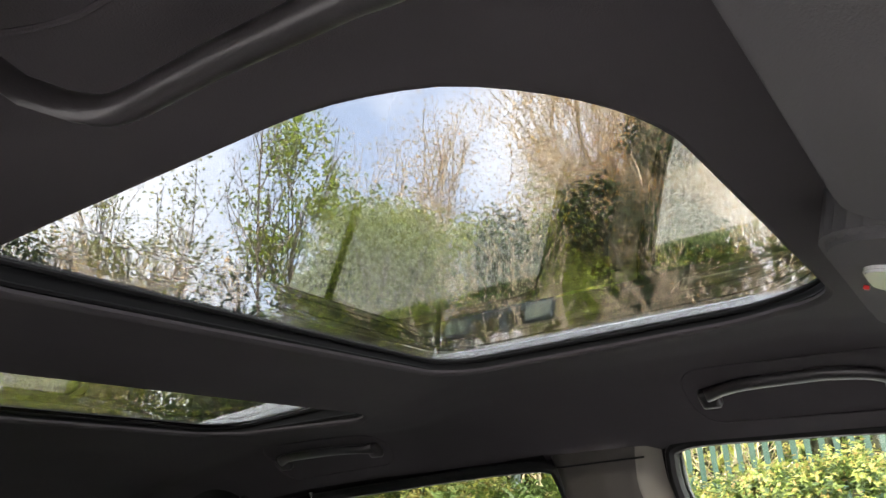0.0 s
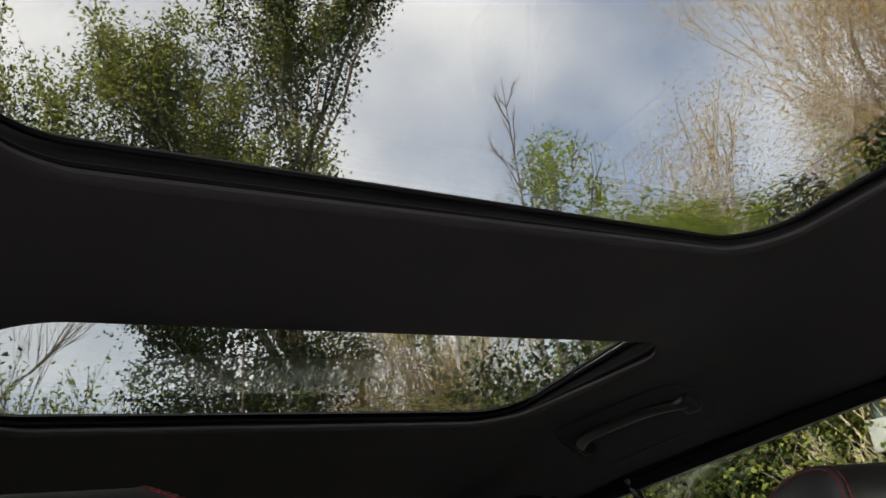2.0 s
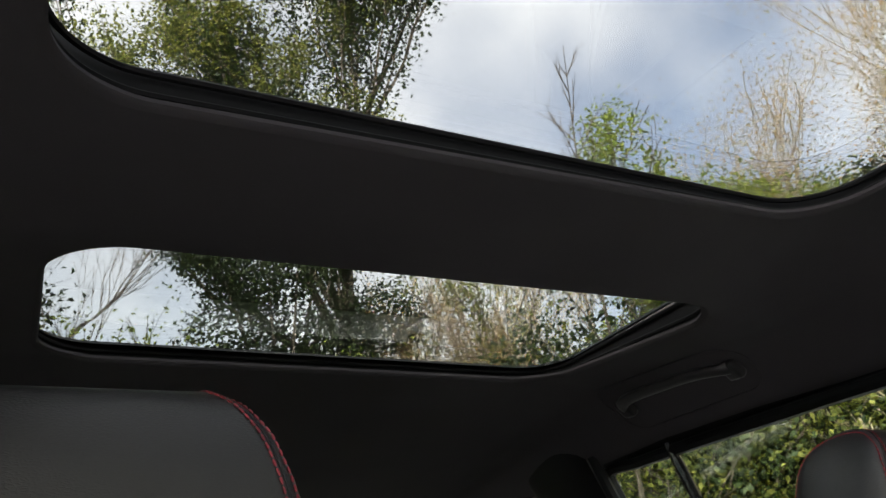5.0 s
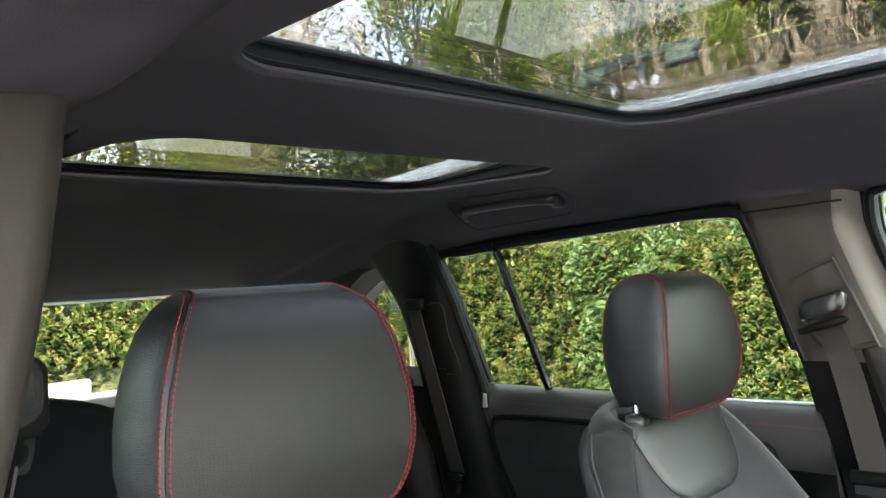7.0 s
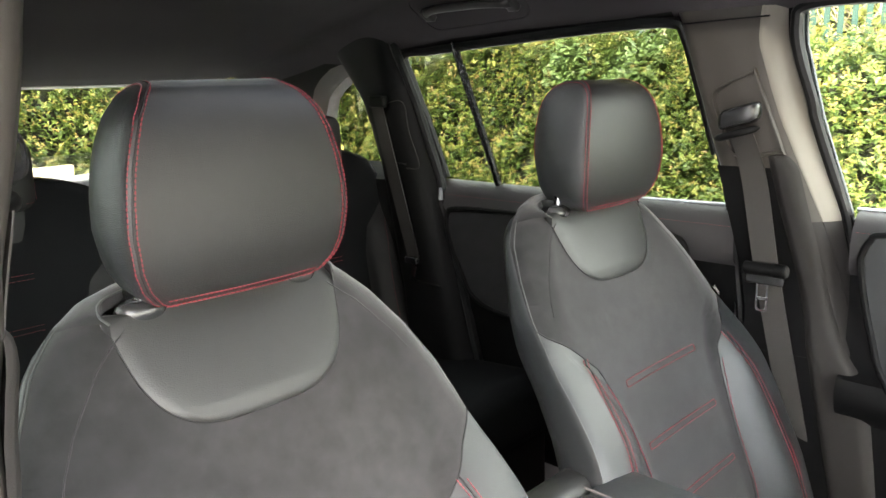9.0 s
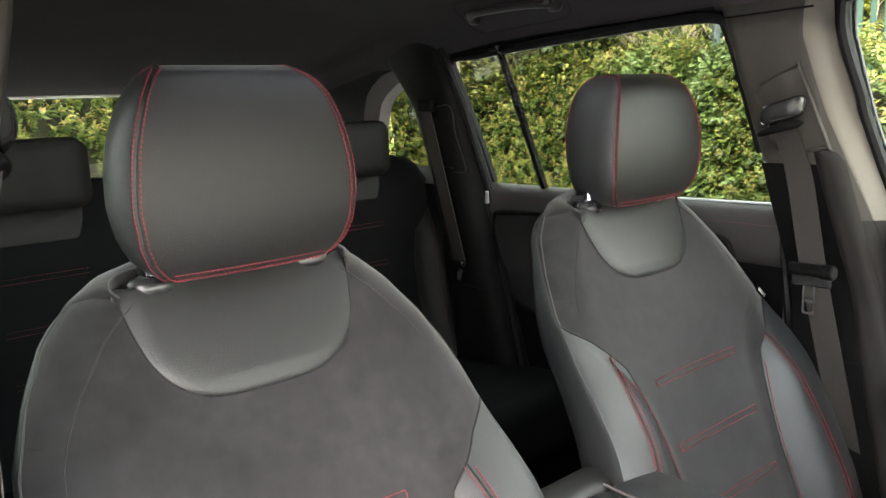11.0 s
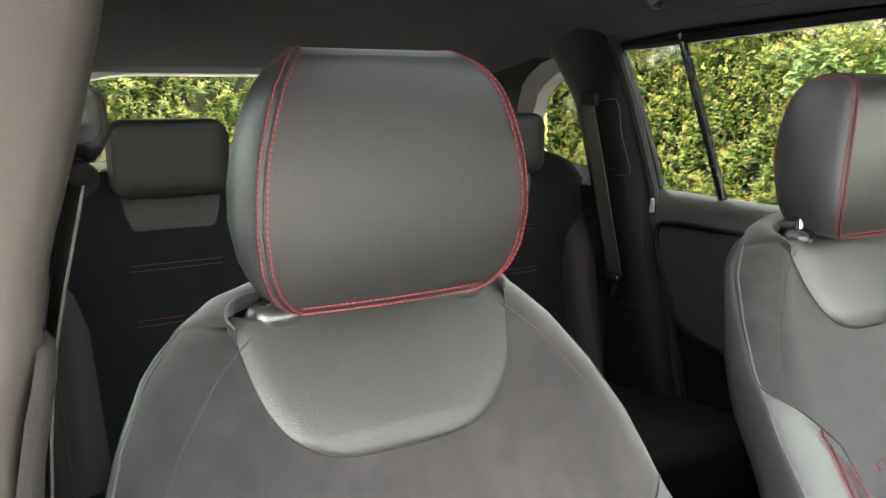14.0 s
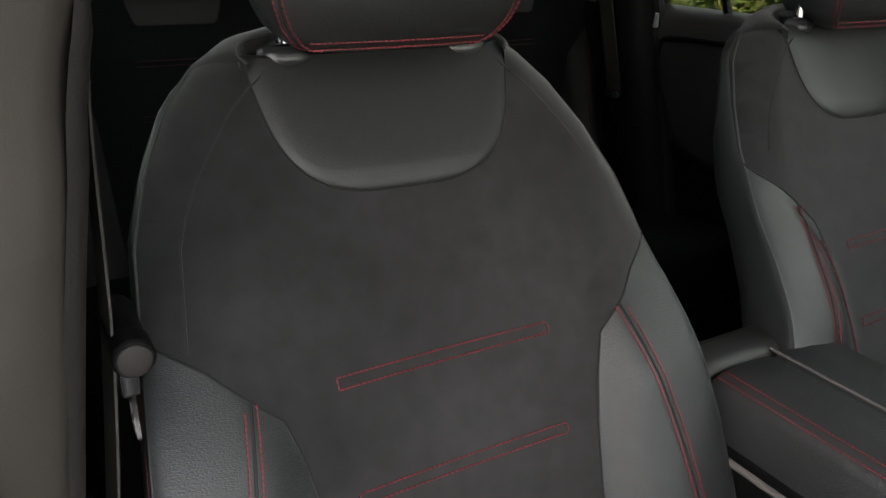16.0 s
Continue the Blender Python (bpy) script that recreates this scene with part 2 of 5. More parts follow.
def stitches(points, normal=(0, -1, 0), length=0.0044, gap=0.0006, r=0.00076, lift=0.0006, bm=None):
    """Thread stitches, one after another, along a line of points."""
    bm = bm or bmesh.new()
    P = [Vector(p) for p in points]
    lens = [0]
    for a, b in zip(P, P[1:]):
        lens.append(lens[-1] + (b - a).length)
    nrm = Vector(normal).normalized()

    def at(s):
        for i in range(len(P) - 1):
            if s <= lens[i + 1] or i == len(P) - 2:
                t = (s - lens[i]) / max(1e-9, lens[i + 1] - lens[i])
                return P[i].lerp(P[i + 1], t)
    s = 0.0
    while s + length < lens[-1]:
        a, b = at(s) + nrm * lift, at(s + length) + nrm * lift
        d = (b - a).normalized()
        u = d.orthogonal().normalized()
        w = d.cross(u)
        rings = []
        for t, k in ((0, 0.5), (0.25, 1), (0.75, 1), (1, 0.5)):
            c = a.lerp(b, t)
            rings.append([bm.verts.new(c + (u * math.cos(q) + w * math.sin(q)) * r * k) for q in (0, 1.5708, 3.1416, 4.7124)])
        for g, h in zip(rings, rings[1:]):
            for k in range(4):
                bm.faces.new((g[k], g[(k + 1) % 4], h[(k + 1) % 4], h[k]))
        bm.faces.new(rings[0][::-1])
        bm.faces.new(rings[-1])
        s += length + gap
    return bm

# ---- car shell: roof lining and glass roof ----
LONG = [(-0.95, 1.44), (-0.80, 1.53), (-0.66, 1.605), (-0.54, 1.648), (-0.44, 1.660), (0.045, 1.662), (0.09, 1.657), (0.15, 1.647), (0.21, 1.630), (0.27, 1.628), (0.45, 1.638), (0.62, 1.640), (0.75, 1.615), (1.0, 1.550), (1.3, 1.474), (1.45, 1.458)]
DROP = [(0, 0), (0.39, 0), (0.45, -0.008), (0.50, -0.026), (0.545, -0.056), (0.58, -0.090), (0.61, -0.117), (0.64, -0.128)]

SIDE = [(-0.95, 1.40), (-0.7, 1.505), (-0.5, 1.55), (-0.2, 1.556), (0.1, 1.556), (0.4, 1.547), (0.6, 1.538), (0.8, 1.522), (1.0, 1.495), (1.3, 1.430), (1.45, 1.41)]


def lining_z(x, y):
    rear = min(1.0, max(0.35, 1.35 - y)) if y > 0.35 else 1.0
    z = ip(y, LONG) + ip(abs(x), DROP) * rear + 0.03 * max(-0.4, min(0.4, x)) * max(0, min(1, 0.6 - y))
    # the side edges follow the door openings
    w = min(1.0, max(0.0, (abs(x) - 0.43) / 0.17))
    w = w * w * (3 - 2 * w)
    z = z * (1 - w) + (ip(y, SIDE) + ip(abs(x), DROP) - DROP[-1][1]) * w
    if x < -0.47:
        # it comes down to the head of the near centre pillar
        low = ip(-x, [(0.47, 1.63), (0.50, 1.603), (0.53, 1.576), (0.552, 1.563), (0.60, 1.556), (0.64, 1.552)])
        z += min(0.0, low - z) * math.exp(-((y + 0.09) / 0.15) ** 4)
    return z


def hole_outline(box, off=0.0, n=14):
    """Outline of a roof opening, its front corners rounder than its rear ones."""
    x0, x1, y0, y1, rf, rr = box
    x0, x1, y0, y1 = x0 + off, x1 - off, y0 + off, y1 - off
    pts = []
    for cx, cy, a0, r in ((x1 - rr, y1 - rr, 0, rr), (x0 + rr, y1 - rr, 90, rr), (x0 + rf, y0 + rf, 180, rf), (x1 - rf, y0 + rf, 270, rf)):
        for i in range(n + 1):
            a = radians(a0 + 90 * i / n)
            pts.append((cx + r * math.cos(a), cy + r * math.sin(a)))
    return pts


def hole_distance(x, y, box):
    """Signed distance to an opening's outline, negative inside, and its nearest point."""
    x0, x1, y0, y1, rf, rr = box
    r = rf if y < (y0 + y1) / 2 else rr
    cx, cy, hx, hy = (x0 + x1) / 2, (y0 + y1) / 2, (x1 - x0) / 2 - r, (y1 - y0) / 2 - r
    px, py = x - cx, y - cy
    qx, qy = max(-hx, min(hx, px)), max(-hy, min(hy, py))
    dx, dy = px - qx, py - qy
    d = math.hypot(dx, dy)
    if d < 1e-9:
        return -r, (x, y)
    return d - r, (cx + qx + dx / d * r, cy + qy + dy / d * r)


FRONT_HOLE = (-0.379, 0.368, -0.515, 0.056, 0.16, 0.07)
REAR_HOLE = (-0.367, 0.41, 0.219, 0.630, 0.075, 0.075)


def roof_lining():
    bm = bmesh.new()
    nx, ny = 104, 184
    grid = []
    for j in range(ny + 1):
        row = []
        for i in range(nx + 1):
            x, y = -0.64 + 1.28 * i / nx, -0.95 + 2.4 * j / ny
            inside = False
            for box in (FRONT_HOLE, REAR_HOLE):
                d, q = hole_distance(x, y, box)
                if abs(d) < 0.0075:
                    x, y = q
                elif d < 0:
                    inside = True
            row.append(None if inside else bm.verts.new((x, y, lining_z(x, y))))
        grid.append(row)
    for j in range(ny):
        for i in range(nx):
            q = [grid[j][i], grid[j + 1][i], grid[j + 1][i + 1], grid[j][i + 1]]
            q = [v for v in q if v]
            if len(q) < 3:
                continue
            c = sum((v.co for v in q), Vector()) / len(q)
            if min(hole_distance(c.x, c.y, b)[0] for b in (FRONT_HOLE, REAR_HOLE)) < -0.001:
                continue
            bm.faces.new(q)
    # a rolled lip round each opening
    for box in (FRONT_HOLE, REAR_HOLE):
        rows = []
        for off, up in ((0.0, 0.0), (0.004, 0.001), (0.006, 0.004), (0.005, 0.008), (-0.004, 0.010)):
            rows.append([(x, y, lining_z(x, y) + up) for x, y in hole_outline(box, off)])
        loft(rows, True, bm)
    ob = part("ceiling", bm, HEADLINER)
    return tagged(ob, "dark woven fabric roof lining with two sunroof openings", "ceiling", kind="structure")


roof_lining()


def sunroof(name, glass, frit, z, slope, label, hole):
    t = thing(name, label, "sunroof", (0, (glass[2] + glass[3]) / 2, z), kind="structure")
    y0 = glass[2]
    dz = lambda y: -(y - y0) * slope
    pts = hole_outline(glass)
    rows = [[(x, y, z + dz(y) + h) for x, y in pts] for h in (0, 0.004)]
    bm = loft(rows, True)
    for ring, flip in ((rows[0], True), (rows[1], False)):
        vs = [bm.verts.new(p) for p in ring]
        bm.faces.new(vs[::-1] if flip else vs)
    bmesh.ops.remove_doubles(bm, verts=bm.verts, dist=1e-5)
    bmesh.ops.recalc_face_normals(bm, faces=bm.faces)
    part("pane", bm, ROOF_PANE if "front" in name else ROOF_PANE_REAR, t, "tinted clear glass", smooth=False)
    a, b = hole_outline(frit), hole_outline(glass, 0.004)
    rows = [[(x, y, z - 0.006 + dz(y) + h) for x, y in q] for q, h in ((a, 0), (b, 0), (b, 0.003), (a, 0.003), (a, 0))]
    part("border", loft(rows, True), GLOSS, t, "black printed glass border")
    # plastic wall of the opening, with its rubber beads
    rows = []
    for off, f in ((0.001, 0.12), (0.0, 0.3), (-0.003, 0.6), (-0.008, 1.0)):
        rows.append([(x, y, lining_z(x, y) + (z - 0.007 + dz(y) - lining_z(x, y)) * f) for x, y in hole_outline(hole, off)])
    part("opening_trim", loft(rows, True), LINER, t)
    for off, f, rad, mt in ((0.001, 0.34, 0.003, LINER), (-0.002, 0.86, 0.003, LINER)):
        p2 = hole_outline(hole, off)
        part("seal", tube([(x, y, lining_z(x, y) + (z - 0.007 + dz(y) - lining_z(x, y)) * f) for x, y in p2], rad, 6, closed=True), mt, t)
    return t


sunroof("sunroof_front", (-0.47, 0.47, -0.58, 0.135, 0.12, 0.06), (-0.384, 0.376, -0.522, 0.065, 0.16, 0.065), 1.701, 0.0, "large front glass sunroof panel with a black border", FRONT_HOLE)
sunroof("sunroof_rear", (-0.50, 0.50, 0.15, 0.74, 0.06, 0.06), (-0.375, 0.41, 0.20, 0.619, 0.075, 0.075), 1.695, 0.06, "fixed rear glass roof panel with a black border", REAR_HOLE)


def roof_shell():
    """The white roof skin outside, round the glass, with its rails."""
    t = thing("roof_panel", "white painted car roof around the glass panels", "car roof", (0, 0, 1.7), kind="structure")
    for sx in (-1, 1):
        rows = []
        for y in np.linspace(-0.75, 1.5, 24):
            zt = 1.70 - max(0, y - 0.2) * 0.07 - max(0, y - 1.0) * 0.1 - max(0, -0.5 - y) * 0.3
            rows.append([(sx * x, float(y), zt + d) for x, d in ((0.505, 0), (0.56, -0.012), (0.62, -0.04), (0.67, -0.075), (0.70, -0.105), (0.69, -0.118), (0.655, -0.11), (0.60, -0.08), (0.505, -0.012))])
        part("roof_side", loft(rows, flip=sx > 0), WHITE, t)
        rail = [(sx * 0.585, float(y), 1.752 - max(0, y - 0.2) * 0.06 - (0.05 * (1 - math.sin(math.pi * min(1, max(0, (y + 0.7) / 2.1))) ** 0.15))) for y in np.linspace(-0.7, 1.4, 40)]
        bm = tube(rail, 0.016, 10)
        bmesh.ops.scale(bm, vec=(0.8, 1, 1), verts=bm.verts, space=Matrix.Translation((-sx * 0.585, 0, 0)))
        part("roof_rail", bm, ALU, t, "bright satin aluminium roof rail")
    rows = [[(float(x), y, 1.695 + d) for x in np.linspace(-0.64, 0.64, 9)] for y, d in ((0.725, -0.03), (1.0, -0.05), (1.4, -0.11), (1.52, -0.16), (1.50, -0.19), (1.0, -0.09), (0.725, -0.05))]
    part("roof_rear", loft(rows), WHITE, t)
    rows = [[(float(x), y, 1.68 + d) for x in np.linspace(-0.64, 0.64, 9)] for y, d in ((-0.585, 0.01), (-0.75, -0.04), (-0.97, -0.16), (-0.97, -0.19), (-0.75, -0.06), (-0.585, -0.003))]
    part("roof_front", loft(rows), WHITE, t)


roof_shell()

# ---- car sides: pillars, doors, glass ----


def strip(edge_a, edge_b, inner, nz=26, nu=14, sx=1, side=None):
    """A lofted trim between two edges given as (z, y) tables; inner: x of its crest by z; side: x at its edges by z."""
    z0, z1 = max(edge_a[0][0], edge_b[0][0]), min(edge_a[-1][0], edge_b[-1][0])
    rows = []
    for k in range(nz + 1):
        z = z0 + (z1 - z0) * k / nz
        ya, yb = ip(z, edge_a), ip(z, edge_b)
        xc, xe = ip(z, inner), ip(z, side)
        row = []
        for i in range(nu + 1):
            u = -1 + 2 * i / nu
            bulge = (1 - abs(u) ** 3.0) ** (1 / 1.6) if abs(u) < 1 else 0
            row.append((sx * (xe + (xc - xe) * bulge), ya + (yb - ya) * (u + 1) / 2, z))
        rows.append(row)
    return loft(rows, flip=sx > 0)


B_REAR = [(0.55, -0.13), (1.0, -0.092), (1.18, -0.066), (1.275, -0.05), (1.41, -0.014), (1.539, 0.027), (1.64, 0.075)]
B_FRONT = [(0.55, -0.40), (0.968, -0.318), (1.202, -0.258), (1.366, -0.205), (1.503, -0.172), (1.558, -0.172), (1.64, -0.19)]
B_INNER = [(0.55, 0.69), (0.90, 0.672), (0.96, 0.672), (1.0, 0.684), (1.07, 0.682), (1.2, 0.645), (1.30, 0.622), (1.365, 0.610), (1.43, 0.602), (1.50, 0.602), (1.545, 0.605), (1.60, 0.612)]
B_SIDE = [(0.55, 0.715), (1.2, 0.70), (1.55, 0.655), (1.64, 0.61)]


B_INNER_NEAR = [(0.55, 0.70), (0.95, 0.686), (1.17, 0.648), (1.225, 0.637), (1.265, 0.632), (1.31, 0.618), (1.347, 0.611), (1.384, 0.598), (1.432, 0.583), (1.475, 0.571), (1.52, 0.562), (1.60, 0.552)]
BELT_EDGE = [(0.55, -0.30), (0.84, -0.245), (1.09, -0.192), (1.30, -0.150), (1.32, -0.147)]


def b_pillar(sx, label):
    inner = B_INNER if sx > 0 else B_INNER_NEAR
    t = thing("pillar_b", label, "pillar", (sx * 0.65, -0.15, 0.55), kind="structure")
    rows, edge = [], []
    for k in range(61):
        z = 0.55 + 1.012 * k / 60
        yr, yf, xi, xs = ip(z, B_REAR), ip(z, B_FRONT), ip(z, inner), ip(z, B_SIDE)
        mid = [(xi + 0.002 * math.cos(u * 6.28), yr - 0.05 + (yf + 0.052 - yr + 0.05) * u) for u in np.linspace(0, 1, 8)]
        rows.append([(sx * x, float(y), z) for x, y in [(xs, yr), (xi + 0.022, yr - 0.006), (xi + 0.007, yr - 0.016), (xi + 0.001, yr - 0.032)] + mid + [(xi + 0.002, yf + 0.042)] + ([(xi + 0.0045, yf + 0.038), (xi + 0.0105, yf + 0.031), (xi + 0.0220, yf + 0.0215)] if sx > 0 else [(xi + 0.008, yf + 0.032), (xi + 0.02, yf + 0.022), (max(xi + 0.03, xs - 0.02), yf + 0.012), (xs, yf + 0.002)])])
        g = min(1.0, max(0.0, (z - 1.17) / 0.33))
        edge.append([(sx * x, float(y), z) for x, y in [(xi + 0.022 - 0.018 * g, yf + 0.024 + 0.024 * g), (xi + 0.020 - 0.0185 * g, yf + 0.023 + 0.017 * g), (xi + 0.0198 - 0.0168 * g, yf + 0.0225 + 0.0135 * g), (xi + 0.0196 - 0.0116 * g, yf + 0.0222 + 0.0088 * g), (xi + 0.02, yf + 0.022), (max(xi + 0.03, xs - 0.02), yf + 0.012), (xs, yf + 0.002)]])
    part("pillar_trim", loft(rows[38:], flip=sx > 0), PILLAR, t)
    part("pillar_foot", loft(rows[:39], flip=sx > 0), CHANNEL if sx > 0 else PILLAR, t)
    # far pillar only: front edge paler above, foot and edge darker below
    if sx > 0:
        part("pale_edge", loft(edge[38:], flip=True), PALE_EDGE, t, "paler rounded edge along the door opening")
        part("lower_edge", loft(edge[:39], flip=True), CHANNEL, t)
    part("joint", tube([(sx * (ip(0.93, inner) - 0.001), ip(0.93, B_REAR) - 0.03 - 0.02 * k, 0.93 + 0.001 * k) for k in range(8)], 0.0018, 6), RUBBER, t)
    part("joint", tube([(sx * (ip(1.541, inner) - 0.001), ip(1.541, B_REAR) - 0.015 - 0.02 * k, 1.540 + 0.0005 * k) for k in range(9)], 0.0016, 6), RUBBER, t)
    # lower trim that overlaps the upper one with a rounded shoulder
    edge = [(0.60, -0.37), (0.88, -0.325), (0.93, -0.305), (0.965, -0.278), (1.0, -0.262), (1.087, -0.238), (1.287, -0.196), (1.305, -0.183), (1.312, -0.165)]
    rows = []
    for z in list(np.linspace(0.60, 1.28, 24)) + [1.29, 1.30, 1.306, 1.311]:
        yf, yr, xi = ip(z, edge), ip(z, BELT_EDGE), ip(z, inner)
        up = max(0.0, (z - 1.285) / 0.026)
        d = 0.009 * math.sqrt(max(0.0, 1 - up * up))
        rows.append([(sx * x, float(y), float(z)) for x, y in [(xi + 0.004, yf - 0.008), (xi + 0.002 - d * 0.4, yf - 0.004), (xi - d * 0.8, yf + 0.003), (xi - d, yf + 0.014)] + [(xi - d, yf + 0.014 + (yr - yf - 0.03) * u) for u in (0.25, 0.5, 0.75, 1)] + [(xi - d * 0.4, yr - 0.006), (xi + 0.004, yr)]])
    part("lower_trim", loft(rows, flip=sx < 0), CHANNEL, t, "dark lower trim with a rounded shoulder")
    rows = []
    # flat near-black strip laid over the pillar, from its rear edge to the belt
    for z in np.linspace(0.56, 1.285, 30):
        xi, ya, yb = ip(z, inner), ip(z, B_REAR) - 0.012, ip(z, BELT_EDGE) - 0.004
        rows.append([(sx * (xi - 0.0025), float(ya + (yb - ya) * u), float(z)) for u in np.linspace(0, 1, 6)])
    part("belt_strip", loft(rows, flip=sx > 0), TRIM, t, "near-black strip over the pillar behind the belt")
    # front return, rubber door seals
    rows = []
    for k in range(31):
        z = 0.55 + 1.03 * k / 30
        y, x = ip(z, B_FRONT), ip(z, B_SIDE)
        rows.append([(sx * (x - 0.001), y + 0.002, z), (sx * (x + 0.004), y - 0.004, z), (sx * (x + 0.014), y - 0.006, z), (sx * (x + 0.022), y - 0.002, z)])
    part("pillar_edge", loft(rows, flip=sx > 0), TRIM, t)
    line = [(sx * (ip(z, B_SIDE) + 0.003), ip(z, B_FRONT) - 0.006, z) for z in np.linspace(0.55, 1.575, 40)]
    part("door_seal", tube(line, 0.006, 8), RUBBER, t)
    line = [(sx * (ip(z, B_SIDE) + 0.015), ip(z, B_FRONT) - 0.011, z) for z in np.linspace(0.55, 1.575, 40)]
    part("door_seal", tube(line, 0.005, 8), GLOSS, t)
    line = [(sx * (ip(z, B_SIDE) - 0.004), ip(z, B_REAR) + 0.006, z) for z in np.linspace(0.55, 1.56, 40)]
    part("door_seal", tube(line, 0.009, 8), RUBBER, t)
    # recessed height adjuster plate
    pts = [(-0.052, 1.405), (-0.056, 1.420), (-0.068, 1.428), (-0.122, 1.452), (-0.133, 1.447), (-0.176, 1.325), (-0.172, 1.312), (-0.108, 1.304), (-0.082, 1.318)]
    soft = smooth_line([(0, y, z) for y, z in pts] + [(0, *pts[0])], 60)[:-1]
    rows = []
    for sc, dx in ((1.04, 0.006), (1.0, -0.004), (0.95, -0.005), (0.90, 0.001), (0.86, 0.008), (0.0, 0.008)):
        rows.append([(sx * (ip(c.z, inner) + dx - 0.0005 + (0.007 if sx < 0 else 0)), -0.112 + (c.y + 0.112) * sc, 1.385 + (c.z - 1.385) * sc) for c in soft])
    part("adjuster_plate", loft(rows, True, flip=sx < 0), PILLAR, t)
    return t


def seat_belt(sx, label, lift=0.0):
    t = thing("seat_belt", label, "seat belt", (sx * 0.61, -0.12, 0.6), group="front seat belts")
    x = 0.588 if sx > 0 else 0.594
    # domed guide over a folded steel loop
    rows = []
    for sc, dx in ((1.0, 0.010), (1.0, 0.0), (0.95, -0.007), (0.84, -0.013), (0.62, -0.017), (0.3, -0.0185), (0.0, -0.019)):
        rows.append([(sx * (x + dx), -0.110 + a * sc, 1.375 + lift + (b - 0.28 * a) * sc) for a, b in round_rect(-0.036, 0.036, -0.016, 0.020, 0.012, 5)])
    part("guide", loft(rows, True, flip=sx > 0), GUIDE, t, "satin black belt guide")
    lip = tube([(sx * (x - (0.016 if sx > 0 else 0.006) + 0.012 * abs(k / 6 - 1) ** 2), -0.150 + 0.080 * k / 12, 1.352 + lift - 0.022 * (k / 12) + 0.006) for k in range(13)], lambda u: 0.007 * math.sqrt(max(0.05, 1 - abs(2 * u - 1) ** 8)), 10)
    part("guide_lip", lip, TRIM, t)
    rows = []
    run = smooth_line([(sx * (x - 0.004), -0.112, 1.36 + lift), (sx * 0.618, -0.13, 1.27), (sx * 0.632, -0.16, 1.09), (sx * 0.664, -0.20, 0.86), (sx * 0.70, -0.24, 0.62)], 30)
    for c in run:
        w = Vector((0, 0.024, 0.004))
        n = Vector((sx * 0.0008, 0, 0))
        rows.append([c - w - n, c + w - n, c + w + n, c - w + n, c - w - n])
    part("webbing", loft(rows), WEB, t, "black woven belt webbing")
    c = Vector((sx * 0.631, -0.159, 1.092))
    # rolled grip: a plate with a cylinder along its upper edge and a round end cap
    grip = rbox((0.012, 0.070, 0.030), 0.005, Matrix.Translation(c + Vector((-sx * 0.006, 0, -0.004))))
    part("tongue_grip", grip, GUIDE, t, "satin black tongue grip")
    roll = smooth_line([c + Vector((-sx * 0.010, 0.037, 0.010)), c + Vector((-sx * 0.010, 0, 0.010)), c + Vector((-sx * 0.010, -0.039, 0.010))], 40)
    part("grip_roll", tube(roll, lambda u: (0.0115 + 0.0015 * (u > 0.72)) * (1 - 0.12 * max(0, (abs(2 * u - 1) - 0.95) / 0.05) ** 2), 20), TRIM, t)
    p = roll[-1]
    part("end_cap", tube([p + Vector((0, 0.001, 0)), p + Vector((0, -0.0015, 0)), p + Vector((0, -0.0022, 0))], lambda u: 0.0102 - 0.0012 * (u > 0.8), 20), CHANNEL, t, "grey round end of the grip")
    # metal tongue with a slot
    m = Matrix.Translation(c + Vector((-sx * 0.008, 0.003, -0.042))) @ Matrix.Rotation(radians(90), 4, "Y")
    rows = []
    for o, h in ((0, 0), (0.0035, 0), (0.0035, 0.0025), (0, 0.0025), (0, 0)):
        pts = round_rect(-0.028 + o, 0.028 - o, -0.011 + o, 0.011 - o, 0.005, 4)
        rows.append([(a, b, h) for a, b in pts])
    bm = loft(rows, True)
    r2 = rbox((0.006, 0.02, 0.0024), 0.0005, Matrix.Translation((0.004, 0, 0.0012)), 1)
    me = bpy.data.meshes.new("bar")
    r2.to_mesh(me)
    bm.from_mesh(me)
    r2.free()
    bmesh.ops.transform(bm, matrix=m, verts=bm.verts)
    part("tongue", bm, CHROME, t, "bright metal belt tongue")
    return t


b_pillar(1, "dark grained plastic centre pillar trim beside the passenger seat")
b_pillar(-1, "dark grained plastic centre pillar trim beside the open door")
seat_belt(1, "black seat belt hanging unbuckled on the centre pillar")
seat_belt(-1, "black seat belt hanging beside the outer seat bolster", 0.03)

C_REAR = [(0.55, 0.80), (0.9, 0.84), (1.246, 0.917), (1.40, 0.96), (1.486, 1.004), (1.56, 1.05), (1.63, 1.09)]
C_FRONT = [(0.55, 0.52), (0.72, 0.575), (0.9, 0.63), (1.0, 0.66), (1.2, 0.715), (1.39, 0.765), (1.53, 0.795), (1.56, 0.80), (1.63, 0.82)]
C_INNER = [(0.55, 0.60), (0.9, 0.615), (1.2, 0.622), (1.4, 0.612), (1.54, 0.577), (1.63, 0.53)]
C_SIDE = [(0.55, 0.66), (1.2, 0.68), (1.4, 0.65), (1.56, 0.60), (1.63, 0.57)]


